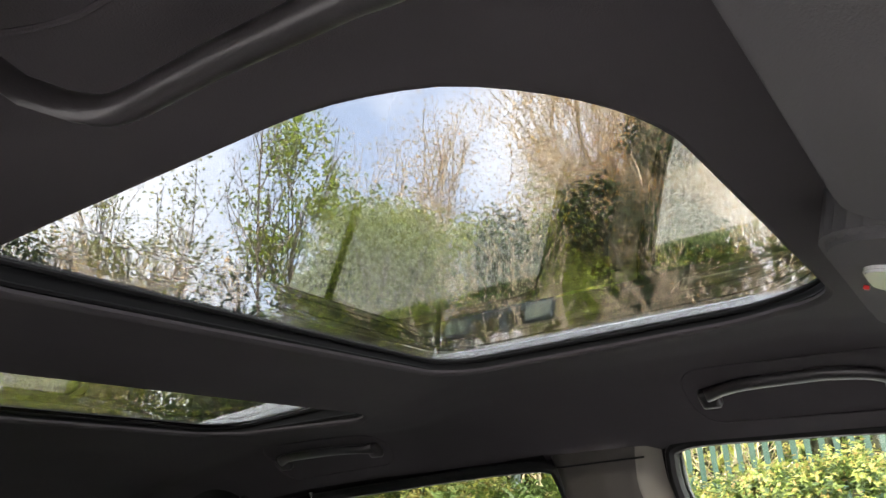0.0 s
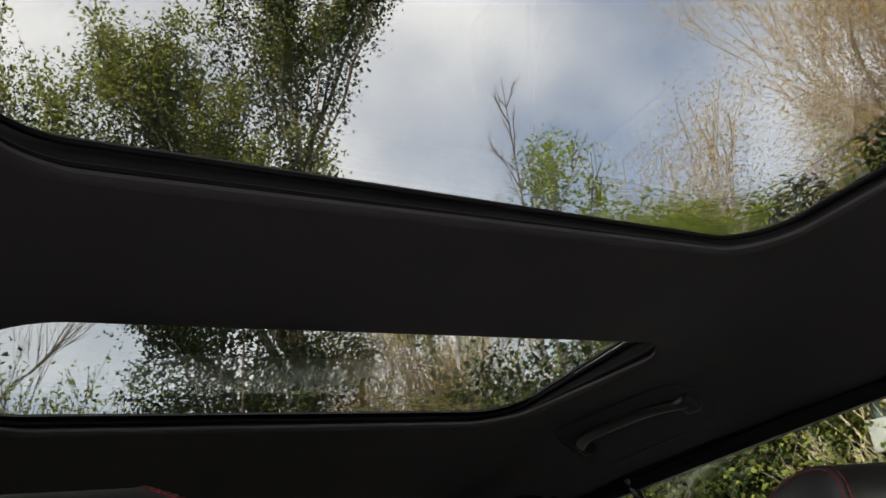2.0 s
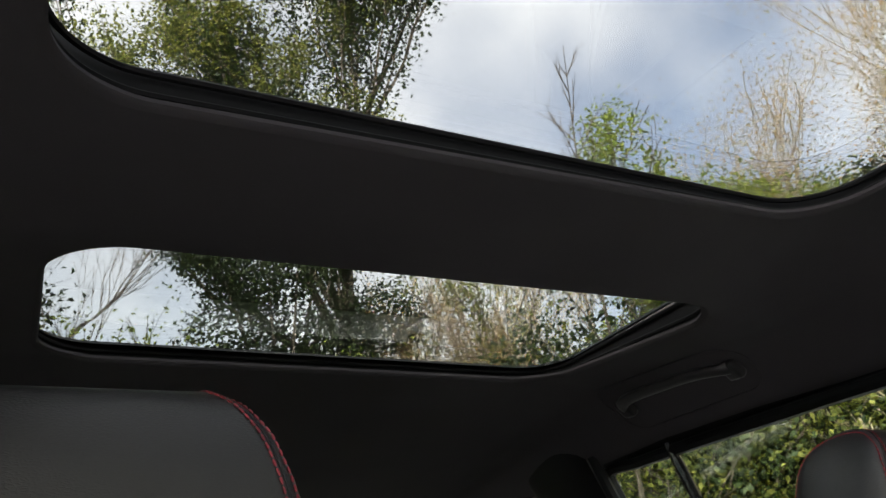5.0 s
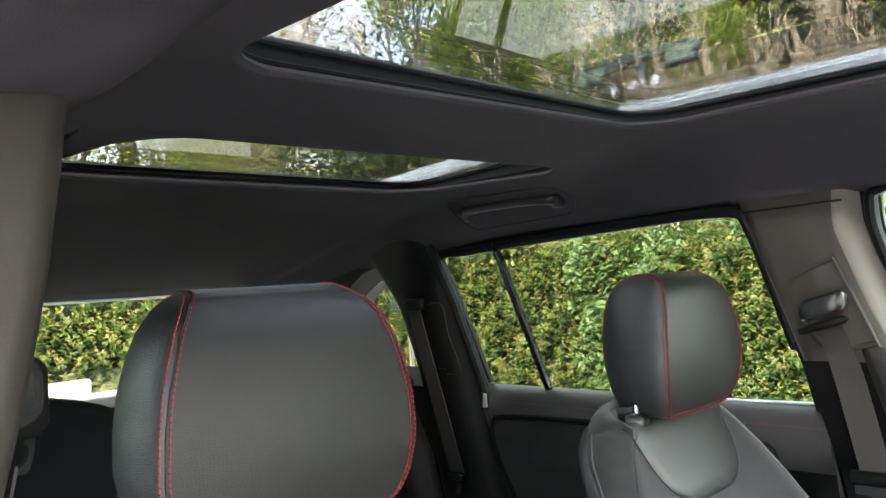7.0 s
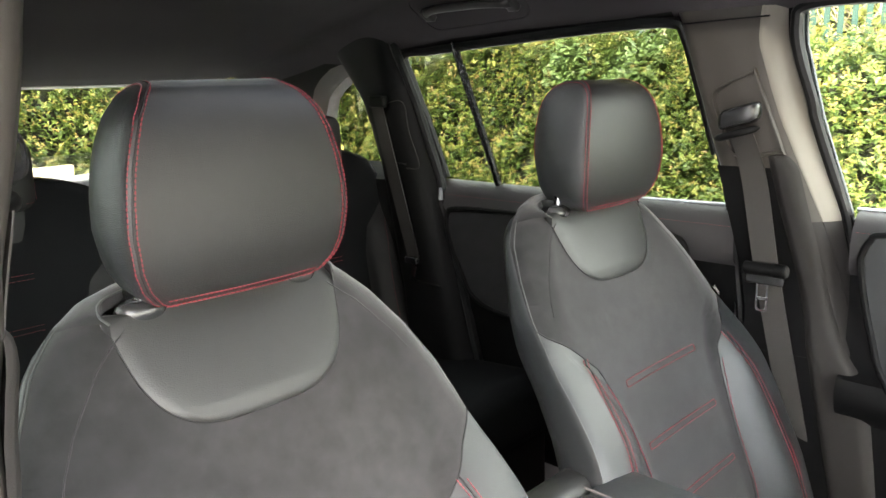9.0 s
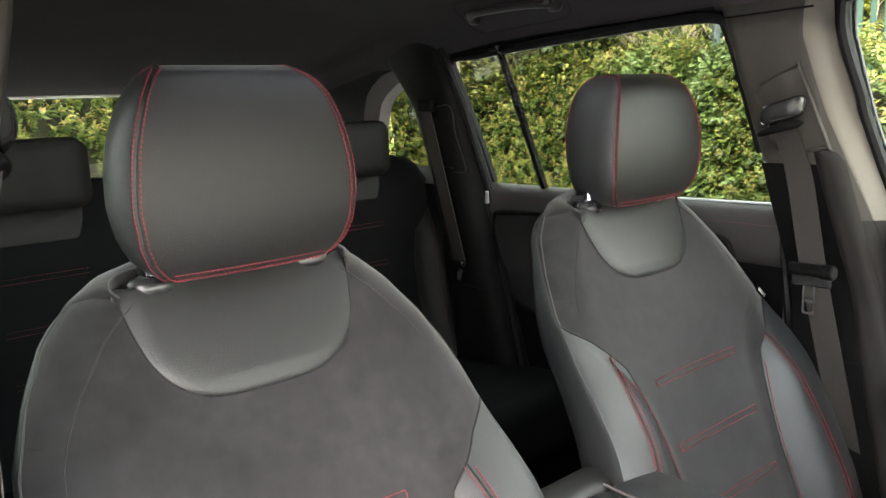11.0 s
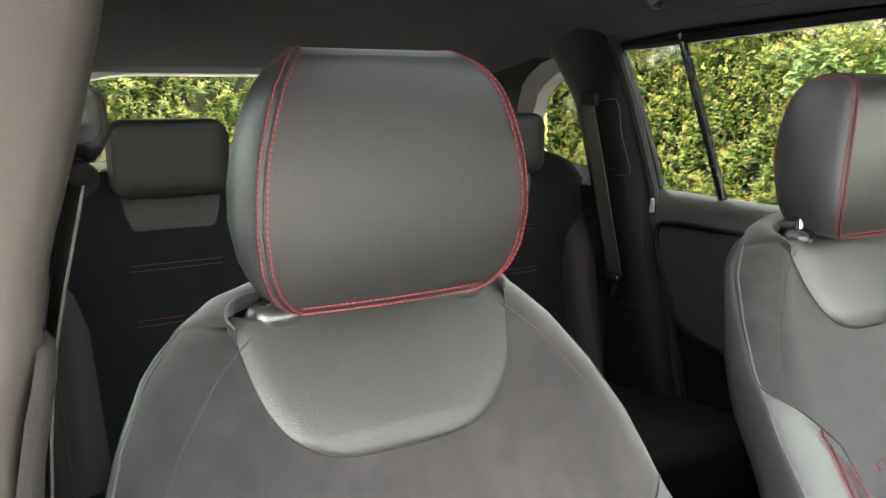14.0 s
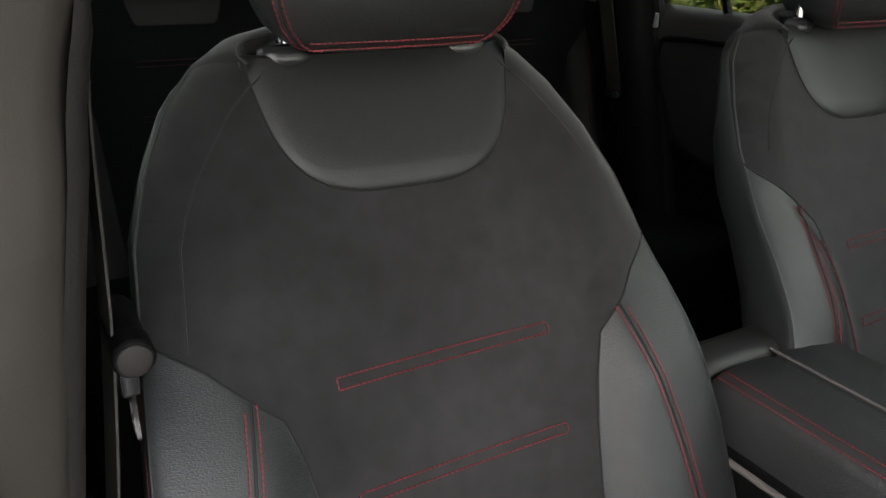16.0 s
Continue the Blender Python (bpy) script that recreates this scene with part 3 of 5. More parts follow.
def c_pillar(sx):
    t = thing("pillar_c", "black plastic rear pillar trim with a stowed seat belt", "pillar", (sx * 0.65, 0.8, 0.55), kind="structure")
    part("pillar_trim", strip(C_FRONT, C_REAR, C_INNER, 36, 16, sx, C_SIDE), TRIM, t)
    line = [(sx * (ip(z, C_SIDE) - 0.002), ip(z, C_FRONT) - 0.006, z) for z in np.linspace(0.56, 1.545, 40)]
    part("door_seal", tube(line, 0.012, 8), RUBBER, t)
    for z0, y0, y1 in ((1.24, 0.775, 0.83), (0.93, 0.66, 0.74)):
        part("joint", tube([(sx * 0.618, y0, z0), (sx * 0.612, y1, z0 + 0.004)], 0.0022, 6), RUBBER, t)
    rim = smooth_line([(0, y, z) for y, z in ((0.83, 1.396), (0.785, 1.402), (0.765, 1.384), (0.757, 1.325), (0.728, 1.238), (0.776, 1.229))], 30)
    part("adjuster_plate", tube([(sx * (ip(p.z, C_INNER) - 0.001), p.y, p.z) for p in rim], 0.0014, 6), CHANNEL, t)
    b = thing("seat_belt", "rear seat belt down the rear pillar, darkened for shade", "seat belt", (sx * 0.6, 0.75, 0.9), group="rear seat belts")
    rows = []
    a, e = Vector((sx * 0.596, 0.855, 1.39)), Vector((sx * 0.600, 0.735, 0.985))
    for k in range(12):
        c = a.lerp(e, k / 11)
        rows.append([c + Vector((-sx * 0.002, -0.02, 0.005)), c + Vector((-sx * 0.002, 0.02, -0.005)), c + Vector((sx * 0.002, 0.02, -0.005)), c + Vector((sx * 0.002, -0.02, 0.005)), c + Vector((-sx * 0.002, -0.02, 0.005))])
    # same webbing as in front; shade is put in by a darker colour
    part("webbing", loft(rows), CHANNEL, b, "black woven belt webbing")
    part("guide", rbox((0.02, 0.06, 0.03), 0.008, Matrix.Translation((sx * 0.597, 0.85, 1.40))), TRIM, b)
    part("tongue_grip", rbox((0.02, 0.045, 0.018), 0.006, Matrix.Translation((sx * 0.592, 0.735, 0.995))), GLOSS, b)
    part("tongue", rbox((0.004, 0.016, 0.03), 0.001, Matrix.Translation((sx * 0.588, 0.728, 0.968)) @ Matrix.Rotation(0.3, 4, "X")), CHROME, b, "bright metal belt tongue")


c_pillar(1)
c_pillar(-1)


def window_pane(parent, pts, sx, label="clear side window glass", glass=None):
    bm = bmesh.new()
    a = [bm.verts.new((sx * (0.715 - (z - 1.19) * 0.21), y, z)) for y, z in pts]
    b = [bm.verts.new((sx * (0.719 - (z - 1.19) * 0.21), y, z)) for y, z in pts]
    bm.faces.new(a)
    bm.faces.new(b[::-1])
    for i in range(len(a)):
        j = (i + 1) % len(a)
        bm.faces.new((a[i], b[i], b[j], a[j]))
    bmesh.ops.recalc_face_normals(bm, faces=bm.faces)
    return part("pane", bm, glass or PANE, parent, label, smooth=False)


def door_panel(parent, y0, y1, sx, sill, arm=0.60):
    """The inside of a door below its window, with a padded top, a recess and an armrest; y0 < y1."""
    prof = [(0.728, sill + 0.0), (0.712, sill + 0.012), (0.69, sill + 0.006), (0.672, sill - 0.015), (0.664, sill - 0.05), (0.668, sill - 0.085), (0.68, sill - 0.10), (0.69, sill - 0.16), (0.688, sill - 0.25), (arm + 0.03, sill - 0.275), (arm + 0.008, sill - 0.285), (arm, sill - 0.31), (arm + 0.01, sill - 0.345), (0.68, sill - 0.37), (0.685, sill - 0.65), (0.72, sill - 0.7)]
    rows = [[(sx * x, float(y), z) for x, z in prof] for y in np.linspace(y0, y1, 14)]
    part("padded_top", loft([r[:7] for r in rows], flip=sx < 0), DOOR_PAD, parent, "dark grey padded door top")
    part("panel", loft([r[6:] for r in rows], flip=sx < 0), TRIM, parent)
    line = [(sx * 0.669, y0 + (y1 - y0) * k / 40, sill - 0.022) for k in range(41)]
    part("stitching", stitches(line, (-sx, 0, 0.3), 0.006, 0.003, 0.0004), THREAD, parent, "red stitching")


def rear_door(sx):
    t = thing("door_rear", "rear car door with black padded panel and fixed quarter glass", "car door", (sx * 0.7, 0.35, 0.5), kind="structure")
    door_panel(t, -0.08, 0.73, sx, 1.185, 0.668)
    top = [(0.04, 1.545), (0.12, 1.549), (0.25, 1.545), (0.40, 1.538), (0.565, 1.530), (0.70, 1.522), (0.79, 1.515)]
    window_pane(t, [(-0.09, 1.18)] + [(y, z + 0.02) for y, z in [(0.0, 1.545)] + top] + [(0.74, 1.2), (0.73, 1.17)], sx, "dark tinted side window glass", PRIVACY)
    # window frame round the glass
    line = [(sx * (0.708 - (z - 1.19) * 0.21), y, z) for y, z in [(-0.03, 1.30), (0.0, 1.44), (0.02, 1.52)] + top + [(0.775, 1.44), (0.745, 1.33), (0.715, 1.20)]]
    part("window_frame", tube(smooth_line(line, 60), 0.012, 8), RUBBER, t)
    part("divider", tube([(sx * 0.632, 0.612, 1.54), (sx * 0.706, 0.530, 1.18)], 0.0095, 8), GLOSS, t, "gloss black window divider bar")
    part("sill_strip", tube([(sx * 0.708, -0.09, 1.199), (sx * 0.708, 0.3, 1.192), (sx * 0.708, 0.725, 1.184)], 0.0035, 8), ALU, t, "bright sill strip")
    rim = [(0.46, 1.138), (0.56, 1.136), (0.645, 1.131), (0.668, 1.12), (0.674, 1.08), (0.655, 1.02), (0.625, 0.965), (0.60, 0.92), (0.555, 0.893), (0.48, 0.879), (0.30, 0.875), (0.10, 0.88), (0.02, 0.91), (0.0, 1.0), (0.01, 1.10), (0.05, 1.135), (0.2, 1.139)]
    rim = [(p.y, p.z) for p in smooth_line([(0, y, z) for y, z in rim + rim[:1]], 90)[:-1]]
    # the door's recess is a raised flat plate, its shade given by colour
    bm = slab(rim, 0.003, 0, Matrix(((0, 0, sx, sx * 0.661), (1, 0, 0, 0), (0, 1, 0, 0), (0, 0, 0, 1))))
    part("door_insert", bm, CARPET, t, "flat dark plate in place of the shaded door recess")
    part("insert_lip", tube([(sx * 0.659, y, z) for y, z in rim], 0.006, 8, closed=True), TRIM, t)
    part("lock_pin", tube([(sx * 0.660, 0.694, 1.150), (sx * 0.655, 0.688, 1.180)], lambda u: 0.0065 - 0.002 * (u > 0.9), 10), ALU, t, "bright lock pin")
    part("upper_trim", loft([[(sx * 0.655, y, z + 0.008), (sx * 0.64, y, z + 0.004), (sx * 0.625, y, z + 0.012), (sx * 0.605, y, z + 0.03)] for y, z in top], flip=sx > 0), TRIM, t)
    return t


rear_door(1)
rear_door(-1)


def front_door_far():
    t = thing("door_front", "closed front passenger door with black padded panel", "car door", (0.7, -0.6, 0.5), kind="structure")
    door_panel(t, -1.35, -0.285, 1, 1.20, 0.645)
    window_pane(t, [(-0.25, 1.19), (-0.19, 1.40), (-0.165, 1.57), (-0.6, 1.57), (-0.9, 1.48), (-1.4, 1.22), (-1.4, 1.18)], 1)
    line = [(0.712 - (z - 1.19) * 0.21, y, z) for y, z in [(-0.262, 1.20), (-0.213, 1.357), (-0.204, 1.401), (-0.182, 1.48), (-0.178, 1.532), (-0.195, 1.558), (-0.3, 1.562), (-0.6, 1.545), (-0.85, 1.48), (-1.1, 1.36), (-1.38, 1.22)]]
    part("window_frame", tube(smooth_line(line, 70), 0.010, 8), RUBBER, t)
    post = smooth_line(line[:6], 30)
    part("frame_post", loft([[(p.x - 0.002, p.y, p.z), (p.x + 0.004, p.y + 0.012, p.z), (p.x + 0.010, p.y + 0.06, p.z), (p.x + 0.022, p.y + 0.06, p.z), (p.x + 0.02, p.y, p.z), (p.x - 0.002, p.y, p.z)] for p in post]), LINER, t, "matt black door frame behind the window")
    rim = [(-0.306, 1.139), (-0.318, 1.168), (-0.345, 1.182), (-0.5, 1.18), (-0.9, 1.17), (-1.2, 1.14), (-1.25, 1.0), (-1.2, 0.88), (-0.7, 0.87), (-0.42, 0.88), (-0.36, 0.93), (-0.335, 1.0), (-0.315, 1.08)]
    rim = [(p.y, p.z) for p in smooth_line([(0, y, z) for y, z in rim + rim[:1]], 80)[:-1]]
    part("door_insert", slab(rim, 0.003, 0, Matrix(((0, 0, 1, 0.655), (1, 0, 0, 0), (0, 1, 0, 0), (0, 0, 0, 1)))), LEATHER_SIDE, t, "grey-black leather door insert")
    part("insert_lip", tube([(0.653, y, z) for y, z in rim], 0.006, 8, closed=True), TRIM, t)
    part("sill_strip", tube([(0.708, -1.35, 1.215), (0.708, -0.28, 1.212)], 0.0035, 8), ALU, t)
    part("upper_trim", loft([[(0.66, y, z + 0.012), (0.64, y, z + 0.006), (0.62, y, z + 0.02), (0.60, y, z + 0.045)] for y, z in ((-0.17, 1.55), (-0.4, 1.548), (-0.65, 1.53), (-0.85, 1.475), (-1.0, 1.41))], flip=True), TRIM, t)


front_door_far()


def closing_shell():
    """Floor, tail and front ends that close the car."""
    tagged(part("floor", rbox((1.42, 3.1, 0.06), 0.02, Matrix.Translation((0, 0.1, 0.40))), CARPET), "black carpeted car floor", "floor", kind="structure")
    t = thing("tailgate", "black trimmed tailgate with a rear window", "tailgate", (0, 1.5, 0.5), kind="structure")
    part("panel", rbox((1.36, 0.05, 0.72), 0.02, Matrix.Translation((0, 1.52, 0.84))), TRIM, t)
    part("parcel_sill", rbox((1.3, 0.14, 0.03), 0.012, Matrix.Translation((0, 1.47, 1.205))), WHITE, t, "pale sill below the rear window")
    bar = [[(x, 1.44 - 0.02 * (abs(x) / 0.5) ** 2, 1.466 - 0.05 * max(0, (abs(x) - 0.3) / 0.16) ** 2.4 * 0.55 + d) for d in (0.0, 0.012)] for x in np.linspace(-0.58, 0.58, 30)]
    rows = [[(a[0], a[1], a[2] - 0.012), (a[0], a[1] - 0.016, a[2] - 0.008), (b[0], b[1] - 0.018, b[2]), (b[0], b[1] + 0.03, b[2] + 0.01)] for a, b in bar]
    # light caught by the tailgate frame's edge is put into this pale colour
    part("window_trim", loft([[tuple(map(float, p)) for p in r] for r in rows]), LIT_TRIM, t, "trim above the rear window, pale for the light it catches")
    for sx in (-1, 1):
        line = smooth_line([(sx * 0.47, 1.43, 1.455), (sx * 0.535, 1.42, 1.42), (sx * 0.58, 1.45, 1.33), (sx * 0.61, 1.48, 1.20)], 20)
        part("window_post", tube(line, 0.028, 8), TRIM, t)
    part("pane", rbox((1.22, 0.004, 0.36), 0, Matrix.Translation((0, 1.475, 1.33)) @ Matrix.Rotation(radians(16), 4, "X")), REAR_PANE, t, "tinted rear window glass", smooth=False)
    for sx in (-1, 1):
        q = thing("quarter_panel", "dark rear quarter trim with a small side window", "car trim", (sx * 0.66, 1.2, 0.5), kind="structure")
        part("lower_trim", loft([[(sx * x, y, z) for x, z in ((0.70, 0.42), (0.66, 0.7), (0.64, 1.0), (0.64, 1.19), (0.70, 1.23))] for y in (0.80, 1.1, 1.54)], flip=sx < 0), TRIM, q)
        arc = [(0.955, 1.468), (1.0, 1.458), (1.05, 1.43), (1.078, 1.404), (1.096, 1.356), (1.105, 1.28), (1.10, 1.22)]
        rows = [[(sx * 0.655, y, z), (sx * 0.62, y + 0.004, z + 0.004), (sx * 0.612, y + 0.02, z + 0.02), (sx * 0.60, y + 0.045, z + 0.03)] for y, z in arc]
        part("window_trim", loft([[tuple(p) for p in r] for r in rows], flip=sx > 0), TRIM_GREY, q, "pale grey window surround")
        rows = [[(sx * 0.60, y + 0.045, z + 0.03), (sx * 0.585, 1.42, max(z, 1.2) + 0.06)] for y, z in arc]
        part("pillar_trim", loft(rows, flip=sx > 0), TRIM, q)
        window_pane(q, [(0.90, 1.20), (0.98, 1.50), (1.1, 1.50), (1.14, 1.2)], sx, "small tinted rear side window glass", PRIVACY)
    d = thing("dashboard", "black dashboard below the windscreen", "dashboard", (0, -1.4, 0.5), kind="structure")
    part("body", rbox((1.40, 0.45, 0.62), 0.08, Matrix.Translation((0, -1.5, 0.80))), TRIM, d)
    for sx in (-1, 1):
        a = thing("pillar_a", "dark windscreen pillar trim", "pillar", (sx * 0.68, -1.3, 1.1), kind="structure")
        part("pillar_trim", tube(smooth_line([(sx * 0.605, -0.88, 1.49), (sx * 0.66, -1.15, 1.33), (sx * 0.70, -1.5, 1.10)], 16), 0.035, 10), TRIM, a)
    s = thing("door_sill", "painted sill of the open front door", "car sill", (-0.72, -0.8, 0.4), kind="structure")
    part("body", rbox((0.14, 1.2, 0.14), 0.03, Matrix.Translation((-0.73, -0.85, 0.40))), WHITE, s)


closing_shell()


def body_sides():
    """White outer skin below the windows."""
    for sx, y0 in ((1, -1.7), (-1, -0.30)):
        rows = [[(sx * x, y, z) for x, z in ((0.722, 1.195), (0.75, 1.17), (0.80, 1.0), (0.83, 0.75), (0.82, 0.45), (0.76, 0.28), (0.70, 0.28), (0.70, 0.42))] for y in np.linspace(y0, 1.62, 20)]
        tagged(part("body_side", loft([[tuple(map(float, p)) for p in r] for r in rows], flip=sx < 0), WHITE), "white painted car body side below the windows", "car body", kind="structure")
    tagged(part("body_rear", rbox((1.5, 0.06, 0.92), 0.03, Matrix.Translation((0, 1.60, 0.74))), WHITE), "white painted car rear end", "car body", kind="structure")
    tagged(part("body_front", rbox((1.5, 0.06, 0.86), 0.03, Matrix.Translation((0, -1.74, 0.70))), WHITE), "white painted front bulkhead of the car", "car body", kind="structure")
    w = thing("windscreen", "clear curved windscreen glass", "windscreen", (0, -1.3, 1.3), kind="structure")
    rows = [[(0.68 * u, y - 0.05 * (1 - u * u), z) for u in np.linspace(-1, 1, 13)] for y, z in ((-0.96, 1.475), (-1.3, 1.29), (-1.68, 1.12))]
    part("pane", loft([[tuple(map(float, p)) for p in r] for r in rows]), PANE, w, "clear windscreen glass")

    for sx in (-1, 1):
        for y in (-1.45, 1.25):
            w = thing("wheel", "black tyre of the parked car", "wheel", (sx * 0.74, y, 0), group="car wheels", kind="structure")
            prof = [(-0.10, 0.20), (-0.105, 0.28), (-0.09, 0.32), (0, 0.335), (0.09, 0.32), (0.105, 0.28), (0.10, 0.20)]
            rows = [[(sx * 0.74 + a, y + r * math.cos(q), 0.335 + r * math.sin(q)) for q in np.linspace(0, 2 * math.pi, 33)[:-1]] for a, r in prof]
            part("tyre", loft(rows, True), RUBBER, w)
            part("rim", tube([(sx * 0.74 - 0.09, y, 0.335), (sx * 0.74 + 0.09, y, 0.335)], 0.2, 32), ALU, w, "aluminium wheel rim")


body_sides()

# ---- front seats ----
Y_FRONT = [(0.55, -0.262), (0.65, -0.238), (0.75, -0.205), (0.895, -0.142), (0.987, -0.098), (1.06, -0.06), (1.131, -0.018), (1.20, 0.022), (1.237, 0.044), (1.26, 0.062)]
HALF = [(0.55, 0.294), (0.76, 0.296), (0.87, 0.291), (0.97, 0.276), (1.04, 0.263), (1.10, 0.253), (1.15, 0.232), (1.195, 0.203), (1.225, 0.172), (1.243, 0.140), (1.252, 0.105)]
ROLL = [(0.55, 0.014), (0.90, 0.014), (1.0, 0.008), (1.06, 0.013), (1.10, 0.022), (1.15, 0.032), (1.20, 0.046), (1.25, 0.050)]
BOLSTER = [(0.55, 0.128), (0.823, 0.140), (0.884, 0.147), (0.934, 0.157), (0.968, 0.168), (0.992, 0.193), (1.017, 0.222), (1.042, 0.264)]
WELT = [(0.55, 0.240), (0.776, 0.236), (0.86, 0.224), (0.93, 0.209), (0.992, 0.1935)]
YOKE = [(1.119, 0.0), (1.1195, 0.03), (1.122, 0.057), (1.130, 0.083), (1.147, 0.106), (1.173, 0.122), (1.21, 0.132), (1.232, 0.135), (1.244, 0.128), (1.2515, 0.104)]


YOKE = [(p.x, p.y) for p in smooth_line([(z, x, 0) for z, x in YOKE], 80)]


def seat_y(x, z):
    w = ip(z, HALF)
    s = min(1.0, abs(x) / w)
    y = ip(z, Y_FRONT)
    low = min(1, max(0, (1.06 - z) / 0.14))
    low = low * low * (3 - 2 * low)
    ib, iw = ip(z, BOLSTER) / w, 0.74
    if s > ib * 0.85:
        b = min(1.0, (s - ib * 0.85) / (iw - ib * 0.85)) if iw > ib * 0.85 else 1
        y -= low * 0.040 * math.sin(b * math.pi / 2) ** 2
    # the edge rolls back
    e = max(0.0, (s - 0.73) / 0.27)
    y += ip(z, ROLL) * (1 - math.sqrt(max(0, 1 - e * e)))
    # the yoke is padded
    if z > 1.119:
        k = max(0.0, 1 - (x / (ip(z, YOKE) + 1e-4)) ** 2)
        y -= 0.010 * k ** 0.4 * math.sqrt(min(1, (z - 1.119) / 0.022))
    # a soft hollow up the middle
    y += 0.010 * (1 - min(1, s / 0.8) ** 2) * (1 - low * 0.3)
    return y


def patch(cx, zs, left, right, nu, lift=0.0):
    rows = []
    for z in zs:
        a, b = left(z), right(z)
        rows.append([(cx + a + (b - a) * i / nu, seat_y(a + (b - a) * i / nu, z) - lift, z) for i in range(nu + 1)])
    return loft(rows)


def on_seat(cx, pts, lift=0.001):
    return [(cx + x, seat_y(x, z) - lift, z) for x, z in pts]


def front_seat(cx, label):
    t = thing("front_seat", label, "car seat", (cx, -0.05, 0.45), group="front seats")
    half = lambda z: ip(z, HALF)
    rise = {-1: 0.045 if cx > 0 else 0.0, 1: 0.0}
    bol_at = lambda z, s: ip(z - rise[s], BOLSTER) if z - rise[s] < 1.042 else half(z)
    left, bol = (lambda z: bol_at(z, -1)), (lambda z: bol_at(z, 1))
    yk = lambda z: ip(z, YOKE)
    zs = list(np.linspace(0.56, 1.119, 70))
    part("centre_panel", patch(cx, zs, lambda z: -min(left(z), half(z)), bol, 40), SUEDE, t, "charcoal suede backrest centre")
    zt = [1.119 + (1.236 - 1.119) * (k / 34) ** 1.3 for k in range(35)]
    for s in (-1, 1):
        ins = lambda z: min(yk(z) if z < 1.236 else 0.136, half(z) - 0.002)
        f = (lambda z: -half(z), lambda z: -ins(z)) if s < 0 else (ins, half)
        part("shoulder_panel", patch(cx, zt + [1.238, 1.241, 1.244], f[0], f[1], 20), SUEDE, t, "charcoal suede shoulder")
    part("yoke_panel", patch(cx, zt, lambda z: -yk(z), yk, 24, 0.0005), LEATHER, t, "smooth black leather yoke")
    for s in (-1, 1):
        zb = list(np.linspace(0.56, 1.041 + rise[s], 50))
        if s > 0:
            part("bolster", patch(cx, zb, lambda z: min(bol(z), half(z) - 0.0005), lambda z: half(z) - 0.0002, 22), LEATHER_SIDE, t, "grey-black leather side bolster")
        else:
            part("bolster", patch(cx, zb, lambda z: -half(z) + 0.0002, lambda z: -min(left(z), half(z) - 0.0005), 22), LEATHER_SIDE, t, "grey-black leather side bolster")
    # sides and back shell
    outline = [(-half(z), z) for z in np.linspace(0.56, 1.2515, 46)] + [(x, 1.2525 + 0.006 * (1 - (x / 0.105) ** 2)) for x in np.linspace(-0.09, 0.09, 7)] + [(half(z), z) for z in np.linspace(1.2515, 0.56, 46)]
    rows = []
    deep = lambda z: ip(z, [(0.95, 1.0), (1.06, 0.78), (1.14, 0.42), (1.2, 0.26), (1.25, 0.2)])
    for k, (d, sc) in enumerate(((0.0, 1.0), (0.004, 1.004), (0.012, 1.006), (0.035, 1.0), (0.065, 0.98), (0.09, 0.94), (0.104, 0.86), (0.108, 0.72))):
        rows.append([(cx + x * sc, seat_y(x, min(z, 1.2515)) + d * deep(z), z if z < 1.2 else 1.2 + (z - 1.2) * (1 - 0.08 * k)) for x, z in outline])
    part("back_shell", loft(rows), LEATHER_SIDE, t, "grey-black leather backrest sides")
    inner = [((x - cx), y, z) for x, y, z in rows[-1]]
    n = len(inner)
    back = [[(cx + x * u, y, z) for x, y, z in inner[:n // 2]] for u in (1, 0.5, 0, -0.5, -1)]
    part("back_panel", loft(back), TRIM, t)
    # piping at the seams
    yl = [(-yk(z), z) for z in reversed(zt) if z < 1.237] + [(yk(z), z) for z in zt if z < 1.237]
    part("yoke_seam", tube(on_seat(cx, yl, 0.0002), 0.0011, 6), PIPING, t)
    for s in (-1, 1):
        bl = [(s * min(bol_at(z, s), half(z) * 0.999), z) for z in np.linspace(0.56, 1.041 + rise[s], 60)]
        part("bolster_seam", tube(on_seat(cx, bl, 0.0002), 0.0012, 6), PIPING, t)
        if cx > 0:
            part("stitching", stitches(on_seat(cx, [(x + s * 0.004, z) for x, z in bl if z < 0.955 + rise[s]], 0.0008), (0, -1, 0)), THREAD, t, "red stitching")
        wl = [(s * ip(z - rise[s], WELT), z) for z in np.linspace(0.56 + rise[s], 0.992 + rise[s], 50)]
        part("welt", tube(on_seat(cx, wl, 0.0), 0.0016, 6), PIPING, t)
        for off in (-0.0055, 0.0055):
            part("stitching", stitches(on_seat(cx, [(x + off, z) for x, z in wl]), (0, -1, 0)), THREAD, t, "red stitching")
        edge = [(s * half(z) * 0.995, z) for z in np.linspace(0.56, 1.245, 80)]
        # pale tube along the rim stands for the suede's edge highlight
        part("edge_piping", tube([(x, y + 0.002, z) for x, y, z in on_seat(cx, edge, 0.0)], 0.0013, 6), SHEEN_PIPING, t, "edge piping, pale grey for its sheen")
        edge = [(s * (half(z) - 0.001), z) for z in np.linspace(0.56, 1.04, 60)]
        if s * cx > 0:
            part("stitching", stitches([(x + s * 0.0012, y + 0.006, z) for x, y, z in on_seat(cx, edge, 0.0)], (s, 0, 0)), THREAD, t, "red stitching")
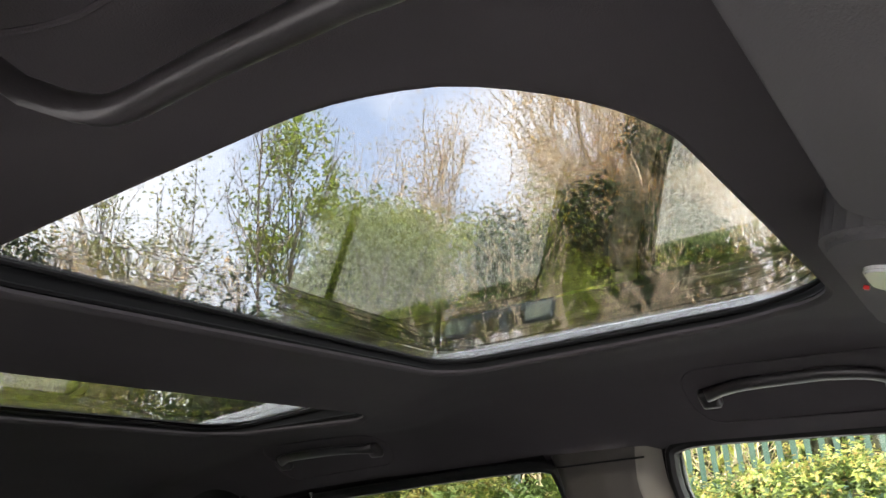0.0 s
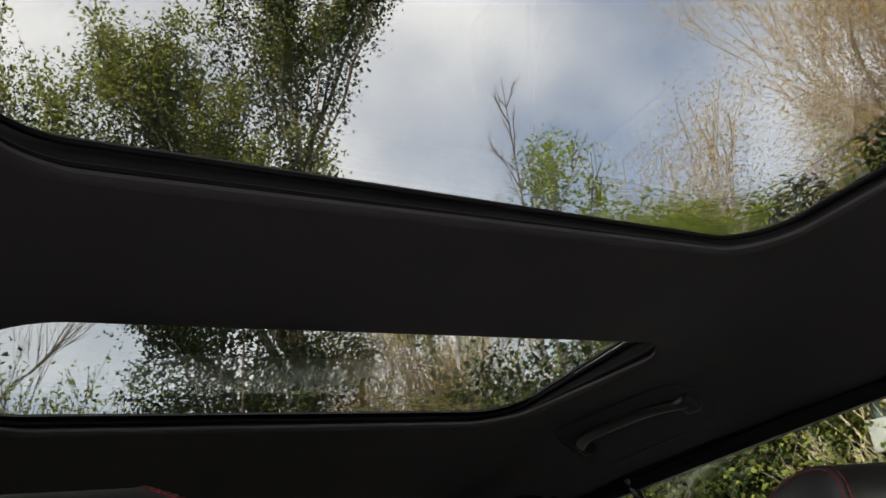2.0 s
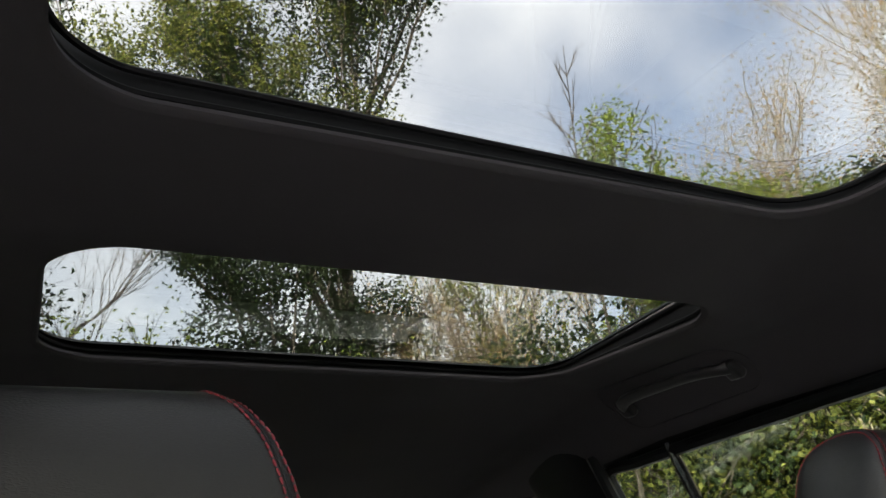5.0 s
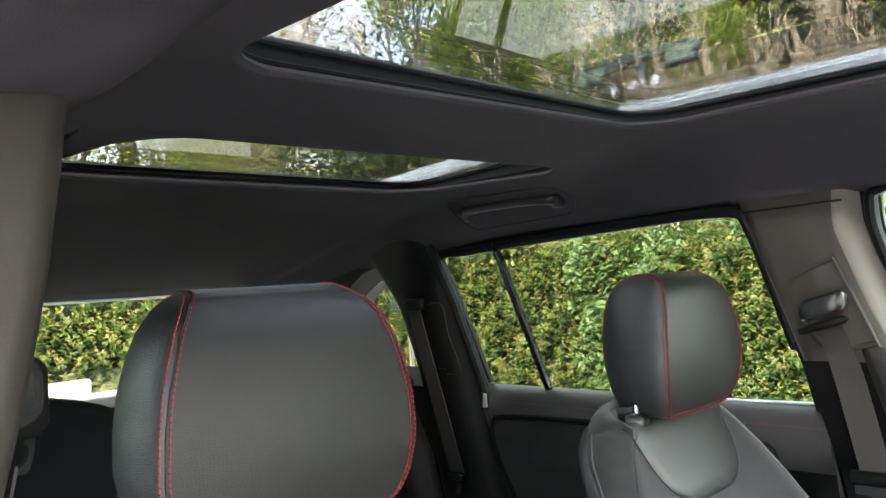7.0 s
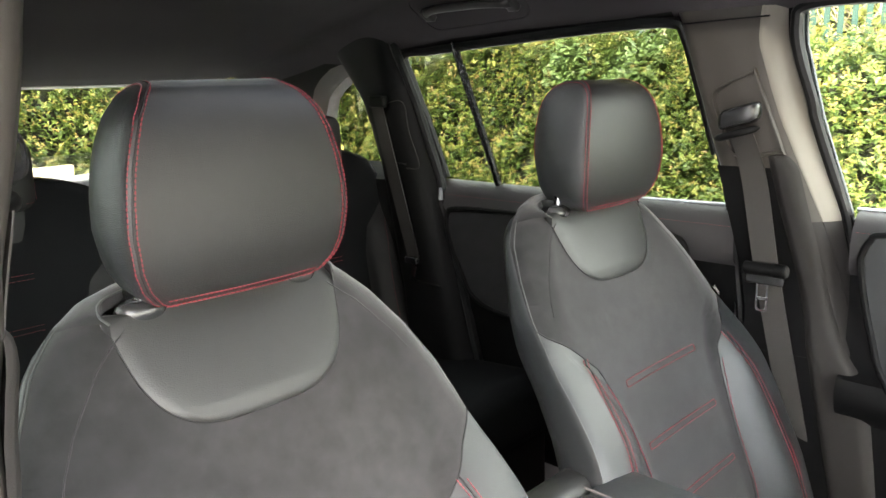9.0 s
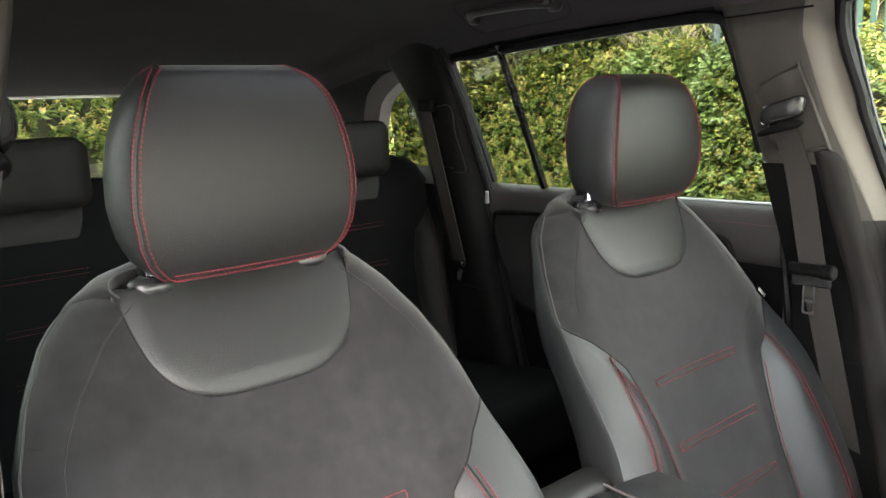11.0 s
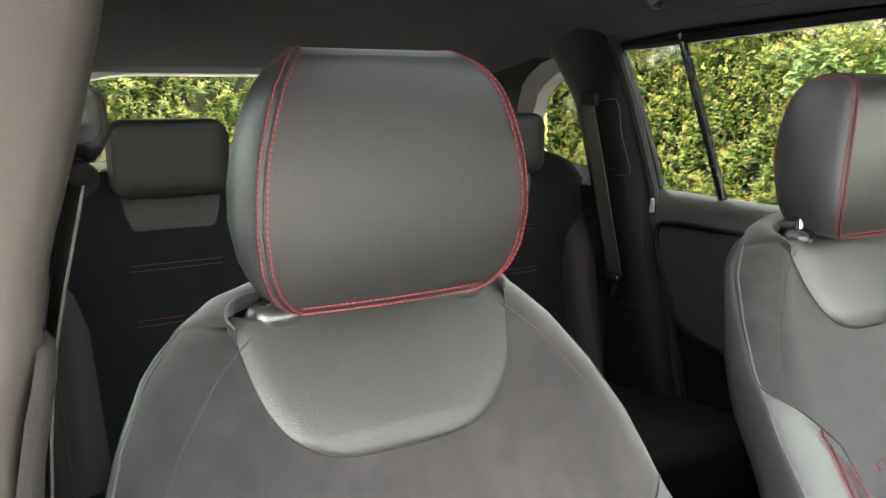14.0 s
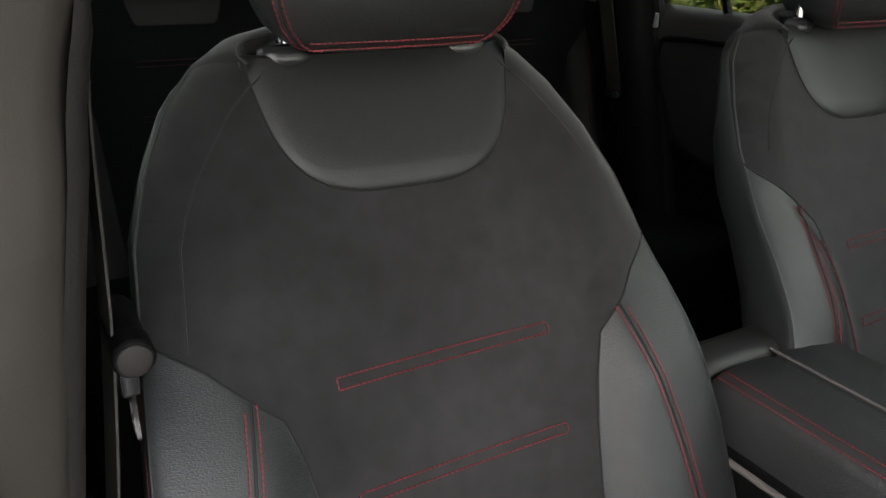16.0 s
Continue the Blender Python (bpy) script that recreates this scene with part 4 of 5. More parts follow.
        sh = [(s * (half(z) - 0.034 - 0.02 * max(0, (z - 1.12) / 0.12)), z) for z in np.linspace(1.10 if cx > 0 else 1.03 if s < 0 else 1.13, 1.225, 40)]
        part("shoulder_seam", tube(on_seat(cx, sh, -0.0004), 0.0010, 6), SUEDE, t)
    # quilted double rows across the centre
    for z0, hw in ((0.978, 0.113), (0.886, 0.113), (0.796, 0.113), (0.709, 0.113)):
        g = 0.0048
        loop = [(-hw + 2 * hw * k / 24, z0 + g) for k in range(25)] + [(hw, z0), (hw, z0 - g)] + [(hw - 2 * hw * k / 24, z0 - g) for k in range(25)] + [(-hw, z0), (-hw, z0 + g)]
        part("stitching", stitches(on_seat(cx, loop, 0.0004), (0, -1, 0), 0.0045, 0.0007, 0.00070), THREAD, t, "red double stitching")
    # cushion
    bm = rbox((0.53, 0.50, 0.16), 0.06, Matrix.Translation((cx, -0.44, 0.56)) @ Matrix.Rotation(radians(-6), 4, "X"), 5)
    part("cushion", bm, LEATHER, t)
    part("pedestal", rbox((0.44, 0.5, 0.10), 0.02, Matrix.Translation((cx, -0.4, 0.465))), TRIM, t)
    # small sewn-in airbag label on the outer bolster
    so = -1 if cx < 0 else 1
    tag_at = Matrix.Translation((cx + so * 0.262, seat_y(0.262, 1.045) - 0.006, 1.045)) @ Matrix.Rotation(radians(38 if so > 0 else -12), 4, "Y") @ Matrix.Rotation(radians(0 if so > 0 else -78), 4, "Z") @ Matrix.Rotation(radians(90), 4, "X")
    tag = part("label_tag", slab([(-0.022, -0.006), (0.022, -0.006), (0.022, 0.006), (-0.022, 0.006)], 0.0012, 0, tag_at), GLOSS, t, "small black airbag label")
    cu = bpy.data.curves.new("lettering", "FONT")
    cu.body, cu.size, cu.align_x, cu.align_y = "AIRBAG", 0.0095, "CENTER", "CENTER"
    tmp = bpy.data.objects.new("lettering", cu)
    me = bpy.data.meshes.new_from_object(tmp)
    bpy.data.objects.remove(tmp)
    me.transform(tag_at @ Matrix.Translation((0, 0, 0.0018)))
    me.materials.append(WHITE)
    tx = new("lettering", me)
    tx.parent = tag
    # a dark well behind the yoke's rolled top edge, ringed by an upholstered lip
    xs = np.linspace(-0.134, 0.134, 25)
    front = [(x, seat_y(x, 1.236)) for x in xs]
    part("yoke_roll", loft([[(cx + x, y + d, 1.236 + h) for x, y in front] for d, h in ((-0.0005, 0), (0.002, 0.002), (0.006, 0.002), (0.010, -0.002), (0.012, -0.012))]), LEATHER, t, "rolled leather top of the yoke")
    back = lambda x: 0.092 - 0.9 * max(0.0, abs(x) - 0.085) ** 1.0
    part("post_well", loft([[(cx + x, y + 0.012, 1.224) for x, y in front], [(cx + x, max(y + 0.014, back(x) - 0.004), 1.224) for x, y in front], [(cx + x, max(y + 0.016, back(x)), 1.25 - 0.022 * max(0.0, (abs(x) - 0.09) / 0.044)) for x, y in front]]), LINER, t, "black well for the posts")
    lip = [(-0.134, 0.034, 1.233), (-0.1385, 0.046, 1.2405), (-0.129, 0.066, 1.247), (-0.105, 0.080, 1.251), (-0.05, 0.089, 1.255), (0, 0.091, 1.256)]
    lip = smooth_line([(cx + x, y, z) for x, y, z in lip + [(-x, y, z) for x, y, z in lip[-2::-1]]], 61)
    rim = [(-half(z), z) for z in np.linspace(1.222, 1.2515, 14)]
    rim = [Vector((cx + x, seat_y(x, z) - 0.0005, z)) for x, z in rim] + [Vector((cx + x, 0.108 - 0.004 * (1 - (x / 0.1) ** 2), 1.254 + 0.005 * (1 - (x / 0.1) ** 2))) for x in np.linspace(-0.09, 0.09, 5)] + [Vector((cx + x, seat_y(x, z) - 0.0005, z)) for x, z in [(-a, b) for a, b in rim[::-1]]]
    rim = smooth_line(rim, 61)
    rows = [[a.lerp(b, u) + Vector((0, -0.001, 0.0045)) * math.sin(math.pi * u) ** 0.8 for a, b in zip(rim, lip)] for u in (0, 0.15, 0.35, 0.55, 0.75, 0.9, 1.0)]
    rows.append([p + Vector((0, -0.001 if abs(p.x - cx) > 0.12 else -0.003, -0.012)) for p in lip])
    part("shoulder_cap", loft(rows, flip=True), SUEDE, t, "suede shoulder round the well")
    part("well_piping", tube(lip, 0.0013, 6), SHEEN_PIPING, t, "edge piping, pale grey for its sheen")
    # head restraint posts with their guides
    for s in (-1, 1):
        px = cx + s * 0.094
        part("post", tube([(px, 0.050, 1.20), (px, 0.052, 1.29)], 0.0065, 12), CHROME, t, "chrome head restraint post")
        rows = []
        for sc, h in ((0.94, -0.012), (1.0, -0.008), (1.0, -0.004), (0.965, -0.0005), (0.90, 0.0022), (0.80, 0.0046), (0.66, 0.0064), (0.50, 0.0074), (0.36, 0.0077), (0.32, 0.004)):
            rows.append([(px + 0.028 * sc * math.cos(a), 0.050 + 0.015 * sc * math.sin(a), 1.2400 + h + 0.10 * 0.017 * sc * math.sin(a)) for a in np.linspace(0, 2 * math.pi, 33)[:-1]])
        part("post_guide", loft(rows, True), GUIDE, t, "satin dark domed post guide")
    return t


HR = [(1.243, 0.072), (1.2445, 0.086), (1.250, 0.096), (1.265, 0.109), (1.285, 0.117), (1.32, 0.1215), (1.35, 0.120), (1.378, 0.1155), (1.405, 0.108), (1.428, 0.099), (1.447, 0.086), (1.459, 0.072)]


def head_restraint(cx, label, at=(0, 0, 0), size=1.0):
    """A padded block: a front-to-back wrap between two side gussets, with double seams."""
    t = thing("headrest", label, "headrest", (cx, 0.03, 1.25), group="front headrests")
    zb, ztop = 1.243, 1.457
    # side profile of the wrap from the bottom front, up, over the top, to the back
    prof = [(0.011, 1.2435), (0.003, 1.253), (-0.005, 1.272), (-0.0105, 1.30), (-0.0125, 1.335), (-0.011, 1.37), (-0.006, 1.41), (0.003, 1.437), (0.017, 1.452), (0.035, 1.459), (0.06, 1.459), (0.085, 1.451), (0.102, 1.43), (0.108, 1.38), (0.105, 1.32), (0.095, 1.275), (0.075, 1.25), (0.045, 1.243), (0.022, 1.241)]
    P = smooth_line([(0, y, z) for y, z in prof] + [(0, *prof[0])], 120)[:-1]
    mid = Vector((0, 0.048, 1.35))
    hw = lambda z: ip(min(max(z, zb), ztop), HR)

    def ring(frac, inset=0.0, out=0.0):
        r = []
        for p in P:
            q = mid + (p - mid) * (1 - inset)
            w = hw(q.z)
            back = max(0.0, min(1.0, q.y / 0.1))
            w = w * (1 - 0.17 * back * back)
            r.append((cx + frac * w + out, q.y - 0.006 * (1 - frac * frac) * (1 if p.y < 0.02 else 0), q.z))
        return r
    wrap = [ring(f) for f in np.linspace(-1, 1, 29)]
    part("wrap_panel", loft(wrap, True), LEATHER, t, "black grained leather front")
    for s in (-1, 1):
        rows = [ring(s, i, s * 0.016 * math.sqrt(1 - (1 - i) ** 2)) for i in (0, 0.02, 0.06, 0.12, 0.2, 0.3, 0.42, 0.56, 0.72, 0.88, 0.999)]
        part("side_panel", loft(rows, True, flip=s < 0), LEATHER_SIDE, t, "grey-black grained leather side", sharp=False)
        groove = ring(s)
        line = [groove[i] for i in range(0, 88)]
        part("seam", tube(line, 0.0008, 6), PIPING, t)
        for inset, fr, out in ((0.0, s * 0.972, 0.0), (0.026, s, s * 0.0038)):
            rg = ring(fr, inset, out)
            ln = [Vector(rg[i]) for i in range(0, 88)]
            bm = stitches([tuple(p + (p - Vector((cx, mid.y, mid.z))).normalized() * 0.0003) for p in ln], (s * 0.3, -1, 0), 0.0042, 0.0010, 0.00084)
            part("stitching", bm, THREAD, t, "red stitching")
    low = [(cx + f * hw(1.2455), 0.0035 - 0.006 * (1 - f * f), 1.2515) for f in np.linspace(-1.0, 1.0, 34)]
    part("stitching", stitches(low, (0, -1, -0.2), 0.0042, 0.0010, 0.00084), THREAD, t, "red stitching")
    low = [(x, y + 0.0055, z - 0.0058) for x, y, z in low]
    part("stitching", stitches(low, (0, -0.5, -1), 0.0042, 0.0010, 0.00084), THREAD, t, "red stitching")
    t.matrix_basis = Matrix.Translation(Vector((cx, 0.03, 1.25)) + Vector(at)) @ Matrix.Scale(size, 4)
    return t


for cx, beside, at, size in ((-0.339, "beside the open door", (0, 0, 0), 1.0), (0.371, "beside the far pillar", (0.013, 0, -0.008), 0.972)):
    front_seat(cx, "leather and suede front seat with red stitching " + beside)
    head_restraint(cx, "rounded black leather headrest with double red seams " + beside, at, size)

# ---- rear bench ----


def rear_place(cx, label, w=0.30):
    t = thing("rear_seat", label, "car seat", (cx, 0.95, 0.5), group="rear seats")
    half = lambda z: ip(z, [(0.6, w), (1.0, w), (1.12, w * 0.99), (1.2, w * 0.94), (1.25, w * 0.82), (1.272, w * 0.62), (1.278, w * 0.5)])

    def yy(x, z):
        s = abs(x) / half(z)
        y = ip(z, [(0.6, 0.78), (0.9, 0.865), (1.1, 0.905), (1.22, 0.925), (1.278, 0.945)])
        b = max(0, min(1, (s - 0.6) / 0.22))
        lowf = max(0, min(1, (1.12 - z) / 0.1))
        y -= 0.03 * lowf * b * b * (3 - 2 * b)
        e = max(0, (s - 0.8) / 0.2)
        return y + 0.05 * (1 - math.sqrt(max(0, 1 - min(1, e) ** 2)))
    zs = np.linspace(0.62, 1.278, 60)
    bol = lambda z: min(half(z) * 0.998, ip(z, [(0.62, 0.15), (1.0, 0.165), (1.07, 0.185), (1.12, 0.235), (1.16, 0.3)]))
    rows = lambda a, b, zz, n: loft([[(cx + a(z) + (b(z) - a(z)) * i / n, yy(a(z) + (b(z) - a(z)) * i / n, z), z) for i in range(n + 1)] for z in zz])
    part("centre_panel", rows(lambda z: -bol(z), bol, zs, 30), CLOTH, t, "black cloth backrest")
    zl = np.linspace(0.62, 1.155, 40)
    part("bolster", rows(lambda z: -half(z), lambda z: -bol(z), zl, 12), SHADED_LEATHER, t, "black leather side bolster")
    part("bolster", rows(bol, half, zl, 12), SHADED_LEATHER, t, "black leather side bolster")
    for s in (-1, 1):
        part("stitching", stitches([(cx + s * (bol(z) + (half(z) - bol(z)) * 0.45), yy(bol(z) + (half(z) - bol(z)) * 0.45, z) - 0.001, z) for z in np.linspace(0.62, 1.09, 40)], (0, -1, 0), 0.007, 0.0015, 0.00042), THREAD, t, "red stitching")
    outline = [(-half(z), z) for z in zs] + [(half(z), z) for z in zs[::-1]]
    part("back_shell", loft([[(cx + x * sc, yy(x, z) + d, z) for x, z in outline] for d, sc in ((0, 1), (0.05, 1.0), (0.11, 0.95), (0.13, 0.8))]), SHADED_LEATHER, t)
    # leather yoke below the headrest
    part("yoke_panel", loft([[(cx + wd * (-1 + 2 * i / 10), yy(0, z) - 0.006, z) for i in range(11)] for z, wd in ((1.168, 0.068), (1.172, 0.075), (1.20, 0.085), (1.26, 0.095), (1.275, 0.095))]), SHADED_LEATHER, t, "smooth black leather yoke")
    for z0 in (1.10, 1.0, 0.9, 0.8):
        for g in (-0.005, 0.005):
            part("stitching", stitches([(cx - 0.085 + 0.17 * k / 10, yy(0.05, z0 + g) - 0.0015, z0 + g) for k in range(11)], (0, -1, 0), 0.007, 0.0015, 0.00042), THREAD, t, "red stitching")
    bm = rbox((2 * w - 0.01, 0.5, 0.16), 0.05, Matrix.Translation((cx, 0.60, 0.66)) @ Matrix.Rotation(radians(-5), 4, "X"), 4)
    part("cushion", bm, CLOTH, t)
    part("base", rbox((2 * w - 0.02, 0.5, 0.2), 0.02, Matrix.Translation((cx, 0.62, 0.51))), TRIM, t)
    part("stitching", stitches([(cx - w + 0.03 + (2 * w - 0.06) * k / 10, 0.365, 0.735) for k in range(11)], (0, -0.5, 1), 0.007, 0.0015, 0.00042), THREAD, t, "red stitching")
    h = thing("headrest", "low black leather rear headrest with a red seam", "headrest", (cx, 0.9, 1.25), group="rear headrests")
    rows = []
    outl = round_rect(cx - 0.105, cx + 0.105, 1.229, 1.370, 0.032, 8)
    for sc, y in ((0.0, 0.878), (0.6, 0.879), (0.9, 0.883), (0.98, 0.889), (1.0, 0.90), (1.0, 0.95), (0.92, 0.965), (0, 0.967)):
        rows.append([(cx + (x - cx) * sc, y, 1.30 + (z - 1.30) * sc) for x, z in outl])
    part("cushion", loft(rows, True), SHADED_LEATHER, h)
    ln = [(cx - 0.098 + 0.196 * k / 20, 0.8835, 1.245 - 0.004 * math.sin(math.pi * k / 20)) for k in range(21)]
    part("stitching", stitches(ln, (0, -1, 0), 0.007, 0.0015, 0.00042), THREAD, h, "dark red stitching")
    for s in (-1, 1):
        ln = [(cx + s * 0.1030, 0.891, 1.25 + 0.1 * k / 10) for k in range(11)]
        part("stitching", stitches(ln, (s, -1, 0), 0.007, 0.0015, 0.00042), THREAD, h, "dark red stitching")


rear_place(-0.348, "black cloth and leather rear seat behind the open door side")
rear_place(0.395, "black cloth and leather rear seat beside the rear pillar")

# ---- centre console ----


def console():
    t = thing("centre_armrest", "black leather padded centre armrest with red stitching", "armrest", (0.03, -0.3, 0.45))
    x0, x1, y1, z = -0.042, 0.15, -0.155, 0.903
    part("body", rbox((0.18, 0.62, 0.38), 0.03, Matrix.Translation((0.054, -0.47, 0.655))), TRIM, t)
    for a, b in ((x0, 0.056), (0.059, x1)):
        rows = []
        for y in (y1, y1 - 0.012, y1 - 0.05, y1 - 0.15, y1 - 0.38, y1 - 0.42):
            d = 0.006 if y == y1 else 0
            rows.append([(px, y, pz - d - 0.012 * max(0, (y1 - 0.3 - y) / 0.12)) for px, pz in ((a, z - 0.07), (a, z - 0.016), (a + 0.006, z - 0.005), (a + 0.018, z + 0.001), ((a + b) / 2, z + 0.004), (b - 0.006, z + 0.001), (b, z - 0.005), (b, z - 0.07))])
        part("lid", loft(rows), LEATHER_SIDE, t, "grey-black padded leather lid")
    bm = rbox((x1 - x0 + 0.002, 0.062, 0.13), 0.028, Matrix.Translation(((x0 + x1) / 2, y1 + 0.035, z - 0.062)), 4)
    part("rear_cap", bm, LEATHER, t, "black leather rear cap")
    part("lid_joint", tube([(0.0575, y1 + 0.002, z + 0.003), (0.0575, y1 - 0.38, z + 0.002)], 0.0018, 6), TRIM_GREY, t, "pale joint between the lids")
    for dx in (0.004, 0.016):
        part("stitching", stitches([(x0 + dx, y1 - 0.006 - 0.36 * k / 20, z - 0.004 + dx * 0.28) for k in range(21)], (-0.5, 0, 1)), THREAD, t, "red stitching")
    part("side_strip", tube([(x0 - 0.004, y1, z - 0.085), (x0 - 0.004, y1 - 0.4, z - 0.085)], 0.004, 8), TRIM_GREY, t, "pale side strip")


console()


def grab_handle(sx, y0, y1, label, hang=0.0):
    """A folded-up handle that lies along the roof lining: an arched flat bar, its two hinges and the rim of its recess."""
    t = thing("grab_handle", label, "grab handle", (sx * 0.54, (y0 + y1) / 2, 1.6), group="roof grab handles")

    def on(a, y, d):
        e = 0.004
        n = Vector((-(lining_z(a + e, y) - lining_z(a - e, y)) / (2 * e), 0, 1)).normalized()
        p = Vector((a, y, lining_z(sx * a, y))) - n * d
        return p, n, Vector((n.z, 0, -n.x))
    rows = []
    for k in range(41):
        u = k / 40
        arch = 1 - abs(2 * u - 1) ** (14 if hang else 4.5)
        y = y0 + (y1 - y0) * u
        p, n, side = on(0.550 - (0.027 + hang * 0.6) * arch, y, 0.004 + (0.012 + hang) * arch ** 0.5)
        w, h = ((0.0065, 0.0060) if hang else (0.0105 + 0.003 * (1 - arch), 0.0075))
        row = []
        for q in range(14):
            a = 2 * math.pi * q / 14
            ca, sa = math.cos(a), math.sin(a)
            v = p + side * (w * ca) + n * (h * sa)
            row.append((sx * v.x, v.y, v.z))
        rows.append(row)
    bm = loft(rows, True, flip=sx > 0)
    part("bar", bm, HANDLE, t, "satin black arched bar")
    rim = []
    for a, b in round_rect(0.497, 0.592, y0 - 0.028, y1 + 0.028, 0.042, 10):
        p = on(a, b, 0.001)[0]
        rim.append((sx * p.x, p.y, p.z))
    part("recess_rim", tube(rim, 0.0016, 8, closed=True), HEADLINER, t, "fabric rim of the recess")
    for y in (y0 + 0.006, y1 - 0.006):
        p = on(0.552, y, 0.004)[0]
        part("mount", rbox((0.034, 0.030, 0.020), 0.008, Matrix.Translation((sx * p.x, p.y, p.z)) @ Matrix.Rotation(sx * radians(40), 4, "Y")), HANDLE, t)


grab_handle(1, 0.36, 0.615, "black roof grab handle above the rear door")
grab_handle(1, -0.53, -0.275, "black roof grab handle above the front passenger door")
grab_handle(-1, -0.54, -0.372, "black roof grab handle above the open front door", 0.027)
grab_handle(-1, 0.36, 0.615, "black roof grab handle above the rear door")


def sun_visor():
    t = thing("sun_visor", "mid-grey fabric sun visor folded up against the roof", "sun visor", (-0.3, -0.66, 1.62))
    m = Matrix.Translation((-0.345, -0.672, 1.563)) @ Matrix.Rotation(radians(21), 4, "X")
    part("pad", slab(round_rect(-0.18, 0.182, -0.105, 0.105, 0.03, 8), 0.018, 0.007, m), VISOR, t)
    edge = [tuple(m @ Vector((a, b, 0.009))) for a, b in round_rect(-0.181, 0.183, -0.106, 0.106, 0.03, 8)]
    part("edge_seam", tube(edge, 0.0025, 6, closed=True), VISOR, t, "sewn edge of the visor")
    part("pivot", tube([tuple(m @ Vector((-0.19, 0.085, 0.01))), tuple(m @ Vector((-0.12, 0.088, 0.016)))], 0.006, 8), TRIM, t)
    c = thing("visor_clip", "small black plastic visor clip in the roof lining", "clip", (-0.27, -0.52, 1.66))
    part("hook", rbox((0.03, 0.014, 0.012), 0.004, Matrix.Translation((-0.262, -0.522, 1.654))), TRIM, c)


def overhead_console():
    t = thing("overhead_console", "grey roof console with reading lamp lenses", "roof console", (0.02, -0.64, 1.64))
    m = Matrix.Translation((0.0, -0.66, 1.566)) @ Matrix.Rotation(radians(17), 4, "X")
    part("housing", slab(round_rect(-0.165, 0.165, -0.11, 0.115, 0.06, 8), 0.045, 0.014, m, 3), VISOR, t)
    for s in (-1, 1):
        m2 = m @ Matrix.Translation((s * 0.062, 0.072, -0.004))
        part("lens", slab(round_rect(-0.032, 0.032, -0.022, 0.022, 0.018, 8), 0.008, 0.003, m2), LENS, t, "clear ribbed reading lamp lens")
    part("indicator", rbox((0.004, 0.004, 0.003), 0.001, m @ Matrix.Translation((-0.03, 0.098, -0.002))), LED, t, "small glowing red indicator")


sun_visor()
overhead_console()

# ---- outside: ground, hedges, fence, lamp post, trees ----
ASPHALT = mat("worn_grey_concrete", (0.24, 0.237, 0.228), 0.9, var=0.25, var_scale=2, var2=0.3, var2_scale=60, grain=0.6, grain_scale=220, dist=0.004)
GRASS = mat("rough_grass", (0.10, 0.13, 0.045), 0.9, var=0.5, var_scale=3, var2=0.3, var2_scale=30, grain=0.5, grain_scale=40, dist=0.02)
tagged(part("ground", rbox((600, 600, 0.2), 0, Matrix.Translation((0, 0, -0.1))), ASPHALT), "worn grey concrete ground of the car park", "ground", kind="structure")
tagged(part("grass_verge", rbox((3.0, 24, 0.08), 0.03, Matrix.Translation((4.2, 2, 0.0))), GRASS), "rough grass verge under the hedge", "grass", kind="structure")
HEDGE = leaf_mat("hedge_leaves", [(0.034, 0.06, 0.015), (0.058, 0.095, 0.023), (0.095, 0.14, 0.033), (0.14, 0.185, 0.046)], 0.4, 0.45)
YOUNG = leaf_mat("young_hedge_leaves", [(0.13, 0.18, 0.04), (0.19, 0.235, 0.052), (0.26, 0.27, 0.068), (0.32, 0.27, 0.085), (0.32, 0.20, 0.08)], 0.45, 0.5)
LAUREL = leaf_mat("laurel_leaves", [(0.07, 0.115, 0.034), (0.125, 0.185, 0.056), (0.19, 0.26, 0.09)], 0.3, 0.35)
DARK_LEAF = leaf_mat("dark_leaves", [(0.021, 0.036, 0.013), (0.038, 0.063, 0.021), (0.068, 0.104, 0.032)], 0.3)
OLIVE_LEAF = leaf_mat("olive_leaves", [(0.128, 0.162, 0.045), (0.236, 0.273, 0.072), (0.399, 0.399, 0.109), (0.471, 0.490, 0.128)], 0.6)
FRESH_LEAF = leaf_mat("fresh_leaves", [(0.243, 0.324, 0.063), (0.398, 0.479, 0.095), (0.553, 0.608, 0.162)], 0.65)
GOLD_LEAF = leaf_mat("golden_catkins", [(0.598, 0.364, 0.130), (0.806, 0.520, 0.208), (0.728, 0.559, 0.286), (0.624, 0.559, 0.208)], 0.7)
BARK = mat("grey_brown_bark", (0.16, 0.135, 0.105), 0.9, grain=0.6, grain_scale=60, dist=0.01, var=0.3, var_scale=5)
PALE_BARK = mat("pale_bark", (0.46, 0.385, 0.27), 0.9, grain=0.5, grain_scale=60, dist=0.01, var=0.3, var_scale=5)
GREEN_STEEL = mat("green_painted_steel", (0.006, 0.030, 0.021), 0.5, var=0.2, var_scale=10)
SHADE_CORE = mat("hedge_inner_shade", (0.022, 0.024, 0.012), 1.0, var=0.5, var_scale=12)
STEEL = mat("dull_green_grey_steel", (0.06, 0.085, 0.09), 0.5, var=0.1, var_scale=12)
LAMP_FACE = mat("floodlight_glass", (0.14, 0.18, 0.14), 0.25)


